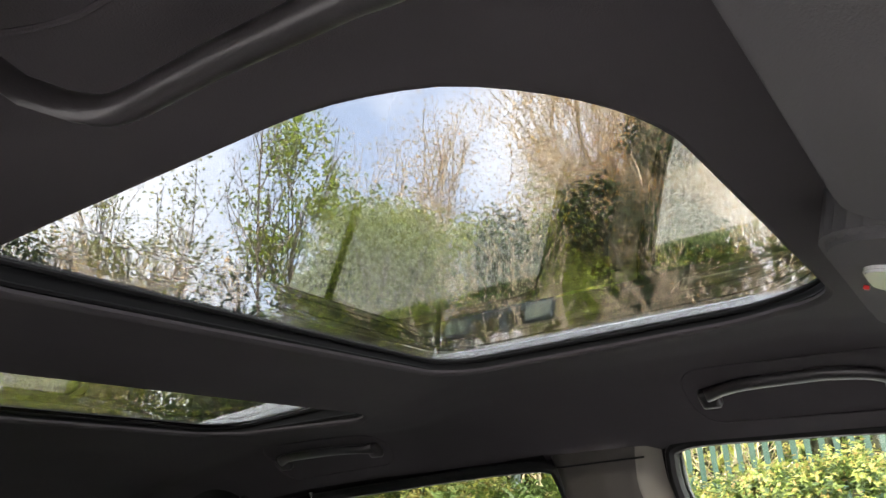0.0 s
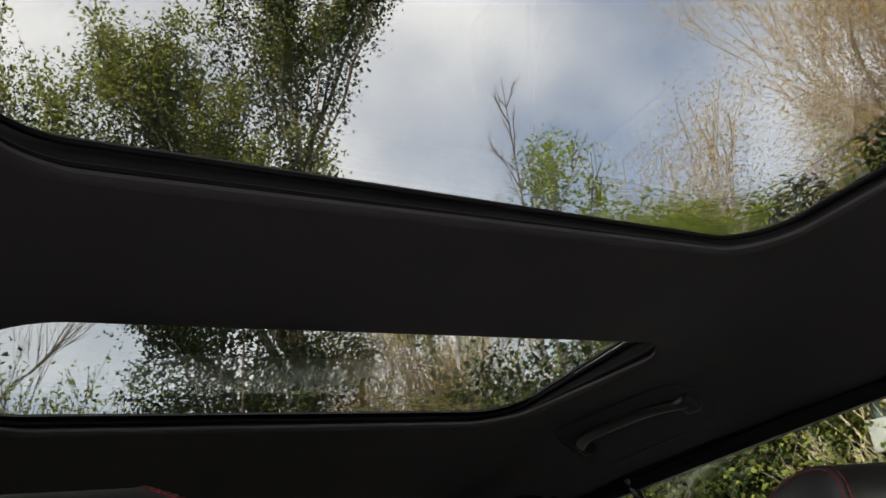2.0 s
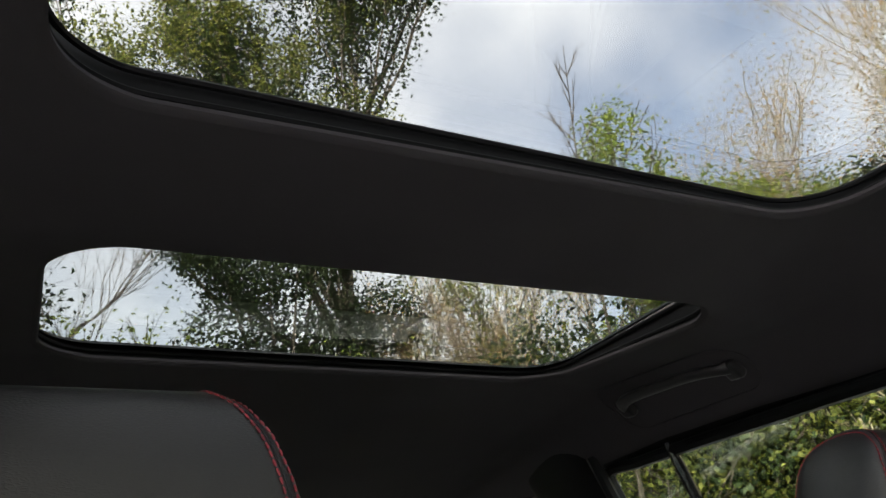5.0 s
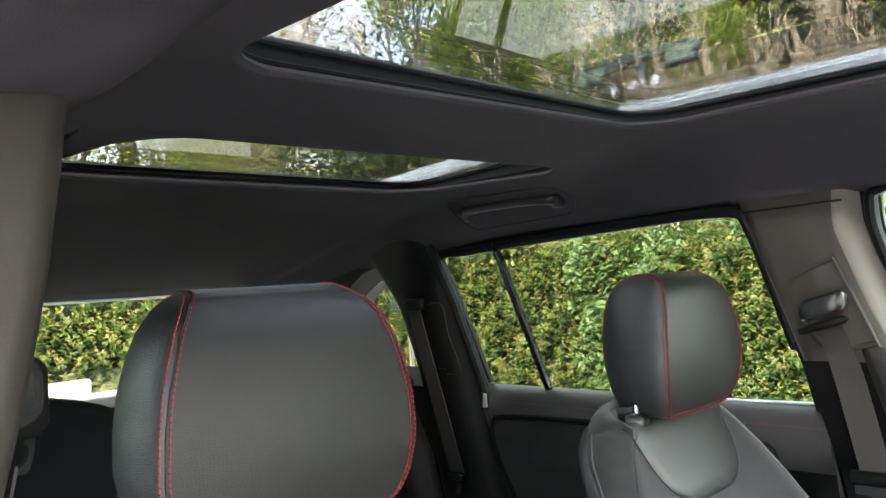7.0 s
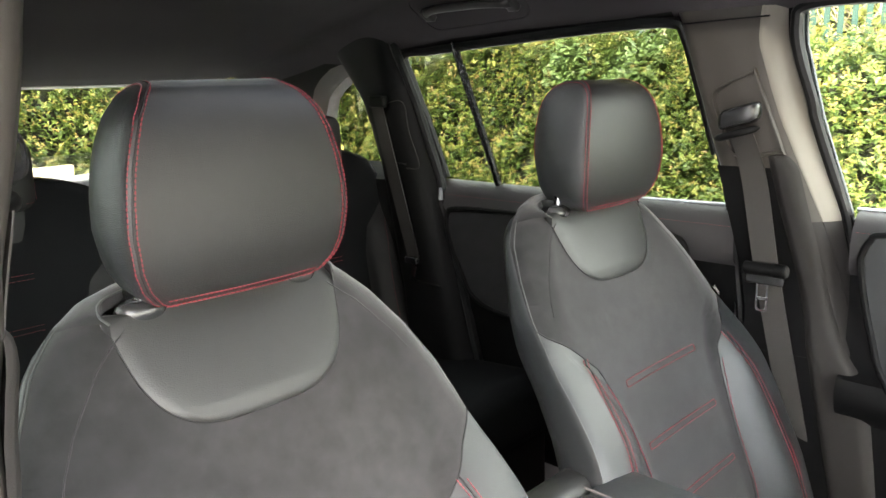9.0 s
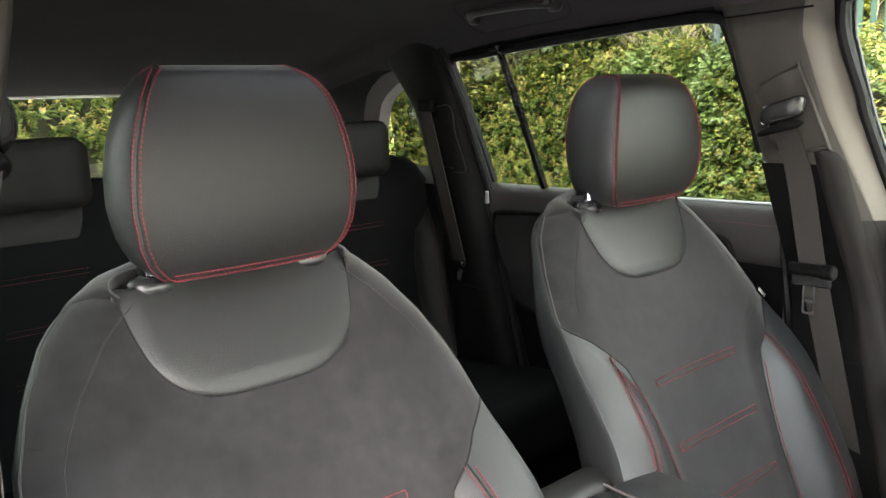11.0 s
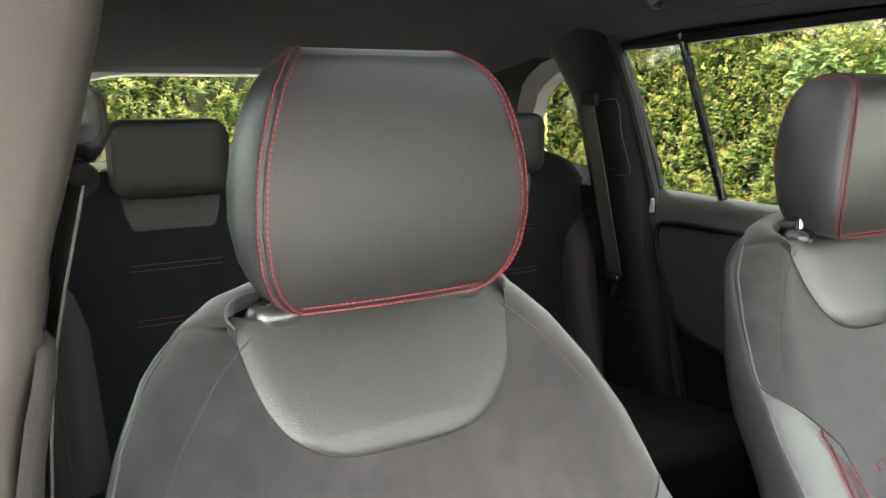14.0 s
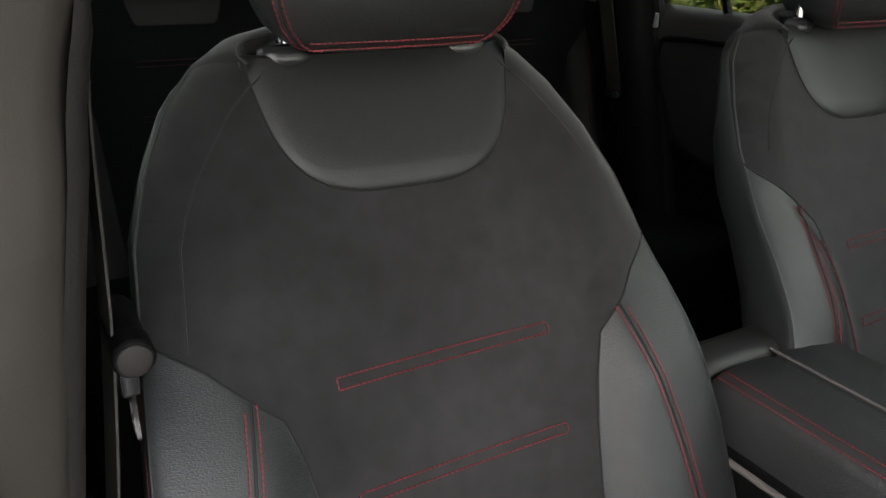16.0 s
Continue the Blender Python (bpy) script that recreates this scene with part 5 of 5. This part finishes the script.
def leaves_mesh(centres, sizes, normals, rng, aspect=0.5, spread=0.55, along=None, second=None):
    """Many small folded leaves as one mesh; along: the way they point; second: which take the second material."""
    n = len(centres)
    c = np.asarray(centres, float)
    s = np.asarray(sizes, float)[:, None]
    nr = np.asarray(normals, float) + rng.normal(0, spread, (n, 3))
    nr /= np.linalg.norm(nr, axis=1, keepdims=True)
    d = rng.normal(0, 1, (n, 3)) if along is None else np.asarray(along, float)
    d = d - nr * (d * nr).sum(1, keepdims=True)
    d /= np.linalg.norm(d, axis=1, keepdims=True)
    w = np.cross(nr, d)
    base, tip = c - d * s * 0.5, c + d * s * 0.5 - nr * s * 0.1
    l = c + w * s * aspect * 0.5 + nr * s * 0.10 - d * s * 0.06
    r = c - w * s * aspect * 0.5 + nr * s * 0.10 - d * s * 0.06
    verts = np.stack([base, l, tip, r], 1).reshape(-1, 3)
    idx = np.arange(n)[:, None] * 4
    faces = np.concatenate([idx + np.array([[0, 1, 2]]), idx + np.array([[0, 2, 3]])], 1).reshape(-1, 3)
    me = bpy.data.meshes.new("leaves")
    me.vertices.add(len(verts))
    me.vertices.foreach_set("co", verts.ravel())
    me.loops.add(faces.size)
    me.loops.foreach_set("vertex_index", faces.ravel().astype(np.int32))
    me.polygons.add(len(faces))
    me.polygons.foreach_set("loop_start", np.arange(0, faces.size, 3, dtype=np.int32))
    me.polygons.foreach_set("loop_total", np.full(len(faces), 3, dtype=np.int32))
    if second is not None:
        me.polygons.foreach_set("material_index", np.repeat(np.asarray(second, np.int32), 2))
    me.update(calc_edges=True)
    return me


def hedge(name, start, end, inward, height, shoots, per, size, seed, leaf, label, young=None):
    """A clipped hedge: leafy shoots over its face and top, round a box coloured dark for inner shade."""
    rng = np.random.default_rng(seed)
    a, b, nrm = (np.array(v, float) for v in (start, end, inward))
    ln = np.linalg.norm(b - a)
    d = (b - a) / ln
    u = rng.uniform(0, ln, shoots)
    top = np.array([height(v) for v in u]) + 0.06 * np.sin(u * 4.3) + 0.05 * np.sin(u * 9.7)
    on_top = rng.uniform(0, 1, shoots) < 0.22
    z = np.where(on_top, top + rng.normal(0, 0.05, shoots), rng.uniform(0.05, 1, shoots) * top)
    off = np.where(on_top, rng.uniform(0, 0.9, shoots), 0.0)
    off = off + 0.09 * np.sin(u * 2.3) + 0.07 * np.sin(u * 7 + z * 5) * np.sin(z * 6 + u * 3) + rng.normal(0, 0.06, shoots)
    c2 = a + d * u[:, None] + nrm * off[:, None]
    c = np.concatenate([c2, z[:, None]], 1)
    k = np.repeat(np.arange(shoots), per)
    out = np.where(on_top[:, None], [0, 0, 1.0], np.concatenate([np.tile(-nrm, (shoots, 1)), np.full((shoots, 1), 0.55)], 1))
    out = out / np.linalg.norm(out, axis=1, keepdims=True)
    # each shoot is a sprig: leaves set round an axis that grows outwards and up, the youngest at its tip
    axis = out + np.array([0, 0, 0.7]) + rng.normal(0, 0.35, (shoots, 3))
    axis /= np.linalg.norm(axis, axis=1, keepdims=True)
    step = np.tile(np.arange(per) / (per - 1), shoots)
    side = rng.normal(0, 1, (len(k), 3))
    side -= axis[k] * (side * axis[k]).sum(1, keepdims=True)
    side /= np.linalg.norm(side, axis=1, keepdims=True)
    reach = size * 2.6 * rng.uniform(0.6, 1.3, shoots)
    point = axis[k] * (0.35 + 0.8 * step[:, None]) + side
    sizes = size * rng.uniform(0.75, 1.25, len(k)) * (1.15 - 0.45 * step)
    pos = c[k] + axis[k] * ((step - 0.8) * reach[k])[:, None] + point * (sizes * 0.45)[:, None]
    me = leaves_mesh(pos, sizes, axis[k] * 1.1 - side * 0.35, rng, 0.42, 0.28, point, step > 0.62)
    me.materials.append(leaf)
    me.materials.append(young or leaf)
    tagged(new(name, me), label, "hedge", kind="stuff")
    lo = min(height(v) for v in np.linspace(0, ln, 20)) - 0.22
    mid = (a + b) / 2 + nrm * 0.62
    # plain box whose dark colour stands for the shade behind the leaves
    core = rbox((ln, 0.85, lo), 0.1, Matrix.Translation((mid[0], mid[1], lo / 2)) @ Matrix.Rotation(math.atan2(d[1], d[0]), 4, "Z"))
    tagged(part("hedge_inside", core, SHADE_CORE), "plain box in the hedge, dark for the shade between leaves", "hedge", kind="stuff")


hedge("hedge", (4.9, -5.8), (4.9, 2.6), (1, 0), lambda u: 1.66, 7600, 13, 0.058, 1, HEDGE, "clipped yellow-green hedge with reddish young shoots", YOUNG)
hedge("hedge", (4.9, 1.75), (4.9, 3.35), (1, 0), lambda u: 1.66, 1000, 12, 0.10, 5, LAUREL, "glossy green laurel bush in the hedge")
hedge("hedge", (4.9, 2.9), (4.9, 11.0), (1, 0), lambda u: 1.66 + 0.06 * math.sin(u), 6800, 13, 0.058, 3, HEDGE, "clipped yellow-green hedge beside the car", YOUNG)
hedge("hedge", (-5.0, 6.2), (5.2, 6.2), (0, 1), lambda u: 2.05, 8200, 13, 0.058, 2, HEDGE, "clipped yellow-green hedge behind the car", YOUNG)


# added out of view: keeps the sun off the car, bounces skylight in
tagged(part("shade_wall", rbox((0.3, 25, 7.8), 0.02, Matrix.Translation((-10.2, -3.5, 3.9))), mat("bounce_render", (0.82, 0.82, 0.81), 0.9, var=0.12, var_scale=0.6, var2=0.08, var2_scale=9, grain=0.4, grain_scale=80, dist=0.004)), "unseen pale wall added to shade the car and bounce light", "wall", kind="structure")
tagged(part("pavement", rbox((2.7, 24, 0.10), 0.02, Matrix.Translation((3.3, 0.5, 0.03))), mat("pale_concrete", (0.46, 0.455, 0.44), 0.9, var=0.15, var_scale=3, var2=0.12, var2_scale=45, grain=0.4, grain_scale=150, dist=0.003)), "pale concrete pavement in front of the hedge", "pavement", kind="structure")


def bench():
    t = thing("bench", "weathered pale wooden bench end behind the car", "bench", (0.85, 5.4, 0))
    part("backrest", rbox((1.3, 0.05, 0.12), 0.01, Matrix.Translation((0.85, 5.4, 0.83))), PALE_BARK, t)
    part("backrest", rbox((1.3, 0.05, 0.12), 0.01, Matrix.Translation((0.85, 5.42, 0.68))), PALE_BARK, t)
    part("seat", rbox((1.3, 0.4, 0.05), 0.01, Matrix.Translation((0.85, 5.2, 0.45))), PALE_BARK, t)
    for x in (0.3, 1.4):
        part("leg", rbox((0.07, 0.4, 0.45), 0.01, Matrix.Translation((x, 5.2, 0.225))), PALE_BARK, t)
        part("back_post", rbox((0.07, 0.06, 0.88), 0.01, Matrix.Translation((x, 5.45, 0.44))), PALE_BARK, t)


def palisade_fence():
    t = thing("palisade_fence", "green steel palisade fence behind the hedge", "fence", (6.4, 0, 0))
    pale = slab([(-0.024, 0), (0.024, 0), (0.024, 2.30), (0.0, 2.40), (-0.024, 2.30)], 0.004, 0, Matrix.Rotation(radians(90), 4, "Z") @ Matrix.Rotation(radians(90), 4, "X"))
    first = part("pale", pale, GREEN_STEEL, t, smooth=False)
    first.location = (6.4, -5.8, 0.05)
    for k in range(1, 79):
        o = first.copy()
        scene.collection.objects.link(o)
        o.location = (6.4, -5.8 + 0.11 * k, 0.05)
    for z in (0.5, 1.7):
        part("rail", rbox((0.04, 8.7, 0.05), 0.004, Matrix.Translation((6.44, -1.5, z))), GREEN_STEEL, t)
    for k in range(3):
        part("post", rbox((0.08, 0.10, 2.3), 0.006, Matrix.Translation((6.51, -5.2 + 3.7 * k, 1.15))), GREEN_STEEL, t)


def lamp_post():
    """A post with two floodlights on an arm, white cameras and a plain white notice."""
    x, y = 6.2, 3.37
    t = thing("lamp_post", "grey-green post with two floodlights and white cameras", "lamp post", (x, y, 0))
    part("pole", tube([(x + 0.06, y, 0), (x + 0.06, y, 3.62)], 0.050, 12), STEEL, t)
    part("arm", rbox((0.06, 1.28, 0.08), 0.01, Matrix.Translation((x + 0.02, y, 3.58))), STEEL, t)
    for s in (-1, 1):
        m = Matrix.Translation((x - 0.08, y + s * 0.50, 3.46)) @ Matrix.Rotation(radians(28), 4, "Y")
        f = part("floodlight", rbox((0.06, 0.32, 0.22), 0.016, m), STEEL, t)
        part("lamp_glass", rbox((0.008, 0.28, 0.18), 0.003, m @ Matrix.Translation((-0.032, 0, 0))), LAMP_FACE, f)
    for z, n in ((3.28, 3), (2.57, 2)):
        b = part("camera_mount", rbox((0.13, 0.13, 0.12), 0.025, Matrix.Translation((x - 0.02, y, z))), WHITE, t, "white camera mount")
        for k in range(n):
            a = (k - (n - 1) / 2) * 0.9
            c = Matrix.Translation((x - 0.10, y + 0.24 * (k - (n - 1) / 2), z - 0.03)) @ Matrix.Rotation(a, 4, "X")
            part("camera_dome", rbox((0.13, 0.12, 0.10), 0.04, c), WHITE, b)
    part("notice", rbox((0.01, 0.20, 0.27), 0.004, Matrix.Translation((x - 0.01, y, 2.20)) @ Matrix.Rotation(radians(5), 4, "X")), mat("weathered_notice", (0.40, 0.40, 0.41), 0.5, var=0.06, var_scale=9), t, "plain white notice board")


hedge("shrub_thicket", (7.2, 1.2), (6.8, 9.0), (1, 0), lambda u: 2.95 + 0.3 * math.sin(u * 1.3), 2400, 18, 0.08, 7, OLIVE_LEAF, "loose olive-green thicket behind the hedge")
hedge("shrub_thicket", (7.9, -6.5), (7.4, 1.6), (1, 0), lambda u: 3.8 + 0.3 * math.sin(u * 1.1), 2400, 18, 0.08, 8, HEDGE, "sunlit yellow-green thicket beyond the fence", YOUNG)
bench()
palisade_fence()
lamp_post()


def tree(base, height, label, seed, bark, leaf=None, leaf_n=0, leaf_size=0.08, spread=0.7, trunk_r=0.12, levels=5, rise=0.5, clump=0.3, stems=1, first=0.30, twig=0.55, core=None, core_n=0, shrink=0.72, aspect=0.6, fine=0.0045, sprays=0):
    """A branching tree: tapered trunk and limbs, fine twigs, leaves in clumps round the twigs."""
    rng, nrng = random.Random(seed), np.random.default_rng(seed)
    t = thing("tree", label, "tree", base)
    bm = bmesh.new()
    tips, inner = [], []

    def grow(p, d, length, r, level):
        pts = [p]
        n = 3 if level > 2 else 5
        for i in range(n):
            d = (d + Vector((rng.gauss(0, 0.13), rng.gauss(0, 0.13), rng.gauss(0.02, 0.08)))).normalized()
            p = p + d * length / n
            pts.append(p)
        tube(pts, lambda u: max(fine, r * (1 - twig * u)), 7 if level < 1 else 5 if level < 2 else 3, bm)
        if 0 < level < levels:
            inner.extend(pts[1:])
        if level >= levels:
            tips.extend(pts[1:])
            return
        kids = 5 if level == 0 else rng.choice((2, 3, 3, 4))
        for k in range(kids):
            a = rng.uniform(0, 2 * math.pi)
            side = Vector((math.cos(a), math.sin(a), 0))
            q = pts[rng.randint(max(1, n // 2), n)] if k else p
            lean = rng.uniform(0.35, 1.0) * spread if k else rng.uniform(0, 0.25)
            grow(q, (d + side * lean + Vector((0, 0, rise * 0.35))).normalized(), length * rng.uniform(shrink - 0.14, shrink + 0.1), r * (0.62 if not k else 0.45), level + 1)
    for s in range(stems):
        b = Vector(base) + (Vector((rng.uniform(-1, 1), rng.uniform(-1, 1), 0)) * 0.35 * (stems > 1) * stems ** 0.5)
        grow(b, Vector((rng.gauss(0, 0.12), rng.gauss(0, 0.12), 1)).normalized(), height * first * rng.uniform(0.85, 1.1), trunk_r, 0)
    # scale to the height wanted
    zmax = max(v.co.z for v in bm.verts)
    k = height / zmax
    for v in bm.verts:
        v.co = Vector(base) + (v.co - Vector(base)) * k
    part("trunk", bm, bark, t)
    for name, mt, count, src, size, cl in (("crown", leaf, leaf_n, tips, leaf_size, clump), ("ivy", core, core_n, inner, leaf_size, clump * 1.2)):
        if not count:
            continue
        tp = np.array(base) + (np.array([tuple(v) for v in src]) - np.array(base)) * k
        tp = tp[tp[:, 2] > height * 0.16]
        if sprays and name == "crown":
            tp = tp[nrng.integers(0, len(tp), sprays)]
        pick = nrng.integers(0, len(tp), count)
        c = tp[pick] + nrng.normal(0, cl, (count, 3)) * np.array([1, 1, 0.8])
        me = leaves_mesh(c, nrng.uniform(size * 0.6, size * 1.35, count), np.tile([0, 0, 0.8], (count, 1)), nrng, aspect, 0.9)
        me.materials.append(mt)
        ob = new(name, me)
        ob.parent = t
        ob.matrix_parent_inverse = Matrix.Translation(-Vector(base))
    return t


def ivy_mass(base, radii, centre, label, seed, leaf, count, size):
    """A dense rounded evergreen: lobes of leaves round a short trunk, open between the lobes."""
    rng, nrng = random.Random(seed), np.random.default_rng(seed)
    t = thing("bush", label, "bush", base)
    b = Vector(base)
    bm = bmesh.new()
    lobes = []
    for k in range(26):
        d = Vector((rng.gauss(0, 1), rng.gauss(0, 1), rng.gauss(0, 1))).normalized() * rng.uniform(0.35, 0.95)
        c = b + Vector((d.x * radii[0], d.y * radii[1], centre + d.z * radii[2]))
        c.z = max(c.z, 0.7)
        lobes.append(c)
        root = b + Vector((0, 0, max(0.3, c.z * 0.4)))
        tube(smooth_line([root, root.lerp(c, 0.5) + Vector((0, 0, 0.2)), c], 6), lambda u: 0.05 * (1 - 0.8 * u), 5, bm)
    tube([b, b + Vector((0.05, 0, centre * 0.6)), b + Vector((0, 0.05, centre * 1.1))], lambda u: 0.14 * (1 - 0.6 * u), 8, bm)
    part("trunk", bm, BARK, t)
    lb = np.array([tuple(c) for c in lobes])
    pick = nrng.integers(0, len(lb), count)
    d = nrng.normal(0, 1, (count, 3))
    d /= np.linalg.norm(d, axis=1, keepdims=True)
    rad = np.clip(nrng.normal(0.8, 0.16, (count, 1)), 0.1, 1.25) * (0.42 * min(radii) + 0.12)
    c = lb[pick] + d * rad * np.array([1, 1, 0.9])
    c[:, 2] = np.maximum(c[:, 2], 0.1)
    me = leaves_mesh(c, nrng.uniform(size * 0.6, size * 1.35, count), d + np.array([0, 0, 0.5]), nrng, 0.6, 0.6)
    me.materials.append(leaf)
    ob = new("crown", me)
    ob.parent = t
    ob.matrix_parent_inverse = Matrix.Translation(-b)
    return t


def bare_sapling(base, height, seed):
    """A thin leafless sapling: one slender stem with upright side twigs that fork."""
    rng = random.Random(seed)
    t = thing("tree", "thin bare young tree with upright twigs", "tree", base)
    b = Vector(base)
    stem = smooth_line([b, b + Vector((0.04, 0.02, height * 0.35)), b + Vector((-0.03, 0.05, height * 0.7)), b + Vector((0.0, 0.0, height))], 30)
    bm = tube(stem, lambda u: 0.030 * (1 - 0.88 * u), 6)

    def shoot(p, d, ln, r, depth):
        mid = p + d * ln * 0.5
        end = mid + (d + Vector((rng.gauss(0, 0.12), rng.gauss(0, 0.12), 0.25))).normalized() * ln * 0.5
        tube([p, mid, end], lambda u: max(0.0022, r * (1 - 0.7 * u)), 3, bm)
        if depth:
            for q in (mid, p.lerp(mid, 0.6), mid.lerp(end, 0.5)):
                a = rng.uniform(0, 6.28)
                shoot(q, (d + Vector((math.cos(a), math.sin(a), 0.3)) * 0.55).normalized(), ln * rng.uniform(0.35, 0.55), r * 0.6, depth - 1)
    for k in range(20):
        u = 0.42 + 0.54 * k / 19
        a = k * 2.4 + rng.uniform(-0.4, 0.4)
        d = Vector((math.cos(a) * 0.5, math.sin(a) * 0.5, 0.85)).normalized()
        shoot(stem[int(u * 29)], d, 1.25 * (1.12 - u) + 0.12, 0.009, 2 if u < 0.8 else 1)
    part("trunk", bm, BARK, t)
    return t


def polar(az, dist):
    a = radians(az)
    return (-0.5 + math.sin(a) * dist, -0.5 + math.cos(a) * dist, 0)


tree(polar(23.5, 13), 16.5, "tall ivy-clad tree with small fresh leaves", 49, BARK, OLIVE_LEAF, 42000, 0.09, 0.33, 0.22, 5, 0.75, 0.17, core=DARK_LEAF, core_n=36000, sprays=1500)
ivy_mass(polar(17, 12.2), (1.9, 1.5, 4.4), 4.4, "dark ivy thicket round the foot of a tall tree", 61, DARK_LEAF, 34000, 0.085)
tree(polar(31.5, 13), 9.0, "slight leafy tree with spreading olive branches", 62, BARK, OLIVE_LEAF, 7500, 0.065, 0.8, 0.08, 5, 0.5, 0.12)
bare_sapling(polar(41.5, 7.2), 6.6, 5)
tree(polar(46.5, 10), 6.6, "young maple with fresh yellow-green leaves", 6, BARK, FRESH_LEAF, 46000, 0.06, 0.45, 0.08, 5, 0.9, 0.12, stems=2, sprays=1300)
tree(polar(59, 13), 8.8, "twiggy tree with golden-brown catkins beside the bush", 33, PALE_BARK, GOLD_LEAF, 46000, 0.038, 0.55, 0.06, 5, 0.9, 0.3, stems=3, first=0.26, fine=0.004)
tree(polar(50.5, 10.5), 6.1, "young maple with fresh bright leaves", 26, BARK, FRESH_LEAF, 30000, 0.07, 0.6, 0.07, 4, 0.7, 0.18)
tree(polar(64, 12.5), 9.8, "tall twiggy tree with golden-brown catkins", 71, PALE_BARK, GOLD_LEAF, 56000, 0.038, 0.62, 0.06, 6, 0.75, 0.26, stems=2, first=0.24, fine=0.003, core=GOLD_LEAF, core_n=8000)
tree(polar(72.5, 12), 11.6, "tall twiggy tree with golden catkins and pale limbs", 17, PALE_BARK, GOLD_LEAF, 56000, 0.038, 0.5, 0.07, 6, 1.0, 0.26, stems=2, first=0.26, fine=0.003, core=GOLD_LEAF, core_n=8000)
tree(polar(82, 9.5), 11.5, "pale-barked tree with tangled bare twigs", 8, PALE_BARK, GOLD_LEAF, 5000, 0.05, 0.38, 0.10, 6, 0.8, 0.16, stems=1, fine=0.004)
tree(polar(68, 8.6), 5.0, "tangled pale leafless shrub behind the hedge", 18, PALE_BARK, None, 0, spread=1.0, trunk_r=0.05, levels=6, rise=0.3, stems=2, fine=0.005)
tree(polar(74, 8.4), 5.4, "tangled pale leafless shrub beside the fence", 19, PALE_BARK, GOLD_LEAF, 1500, 0.05, spread=1.0, trunk_r=0.05, levels=6, rise=0.3, stems=2, fine=0.005)
ivy_mass(polar(64, 10.6), (1.6, 1.3, 2.3), 3.7, "dark rounded evergreen bush behind the hedge", 63, DARK_LEAF, 30000, 0.085)
ivy_mass(polar(72.5, 10.4), (1.7, 1.2, 2.9), 4.1, "dark ivy bush in the shade of taller trees", 64, DARK_LEAF, 30000, 0.085)
tree(polar(45, 9.2), 4.2, "dark green shrub under the young maples", 39, BARK, DARK_LEAF, 16000, 0.065, 1.0, 0.06, 4, 0.3, 0.25, core=OLIVE_LEAF, core_n=8000, stems=3)
tree(polar(54, 9), 3.5, "mixed green shrub behind the hedge", 49, BARK, OLIVE_LEAF, 12000, 0.065, 1.0, 0.05, 4, 0.3, 0.25, core=DARK_LEAF, core_n=12000, stems=3)
for az, dist, h, seed in ((26, 14, 7.4, 50), (29.5, 14, 7.0, 51), (33.5, 15, 7.4, 52), (37, 14, 6.8, 53), (58, 14, 7.4, 54), (84, 13, 8.5, 55), (90, 12, 8.0, 56)):
    tree(polar(az, dist), h, "slender golden-brown twiggy tree in the copse", seed, PALE_BARK, GOLD_LEAF, 8000, 0.04, 0.42, 0.05, 5, 0.9, 0.16, stems=2, first=0.36, fine=0.006)
tree(polar(38, 11.5), 4.6, "green shrub under slender trees", 57, BARK, OLIVE_LEAF, 18000, 0.065, 1.0, 0.06, 4, 0.3, 0.25, stems=3)
tree(polar(28, 12), 4.6, "yellow-green shrub under slender trees", 58, BARK, FRESH_LEAF, 12000, 0.065, 0.9, 0.06, 4, 0.4, 0.25, core=OLIVE_LEAF, core_n=8000, stems=3)
tree(polar(-10, 12), 9.0, "dark evergreen tree behind the car", 55, BARK, DARK_LEAF, 17000, 0.095, 0.4, 0.15, 5, 0.5, 0.22, core=DARK_LEAF, core_n=8000, stems=2)
tree(polar(-20, 13), 10.0, "dark evergreen tree beyond the rear hedge", 13, BARK, DARK_LEAF, 11000, 0.12, 0.6, 0.15, 5, 0.4, 0.25, stems=2)
tree(polar(1, 17), 14.6, "tall bare tree behind the car", 12, BARK, None, 0, spread=0.5, trunk_r=0.16, levels=6, rise=0.6, stems=1, first=0.4)
tree(polar(4, 14), 5.9, "fresh green shrub behind the rear hedge", 59, BARK, FRESH_LEAF, 5000, 0.08, 0.8, 0.05, 5, 0.5, 0.2, stems=2)
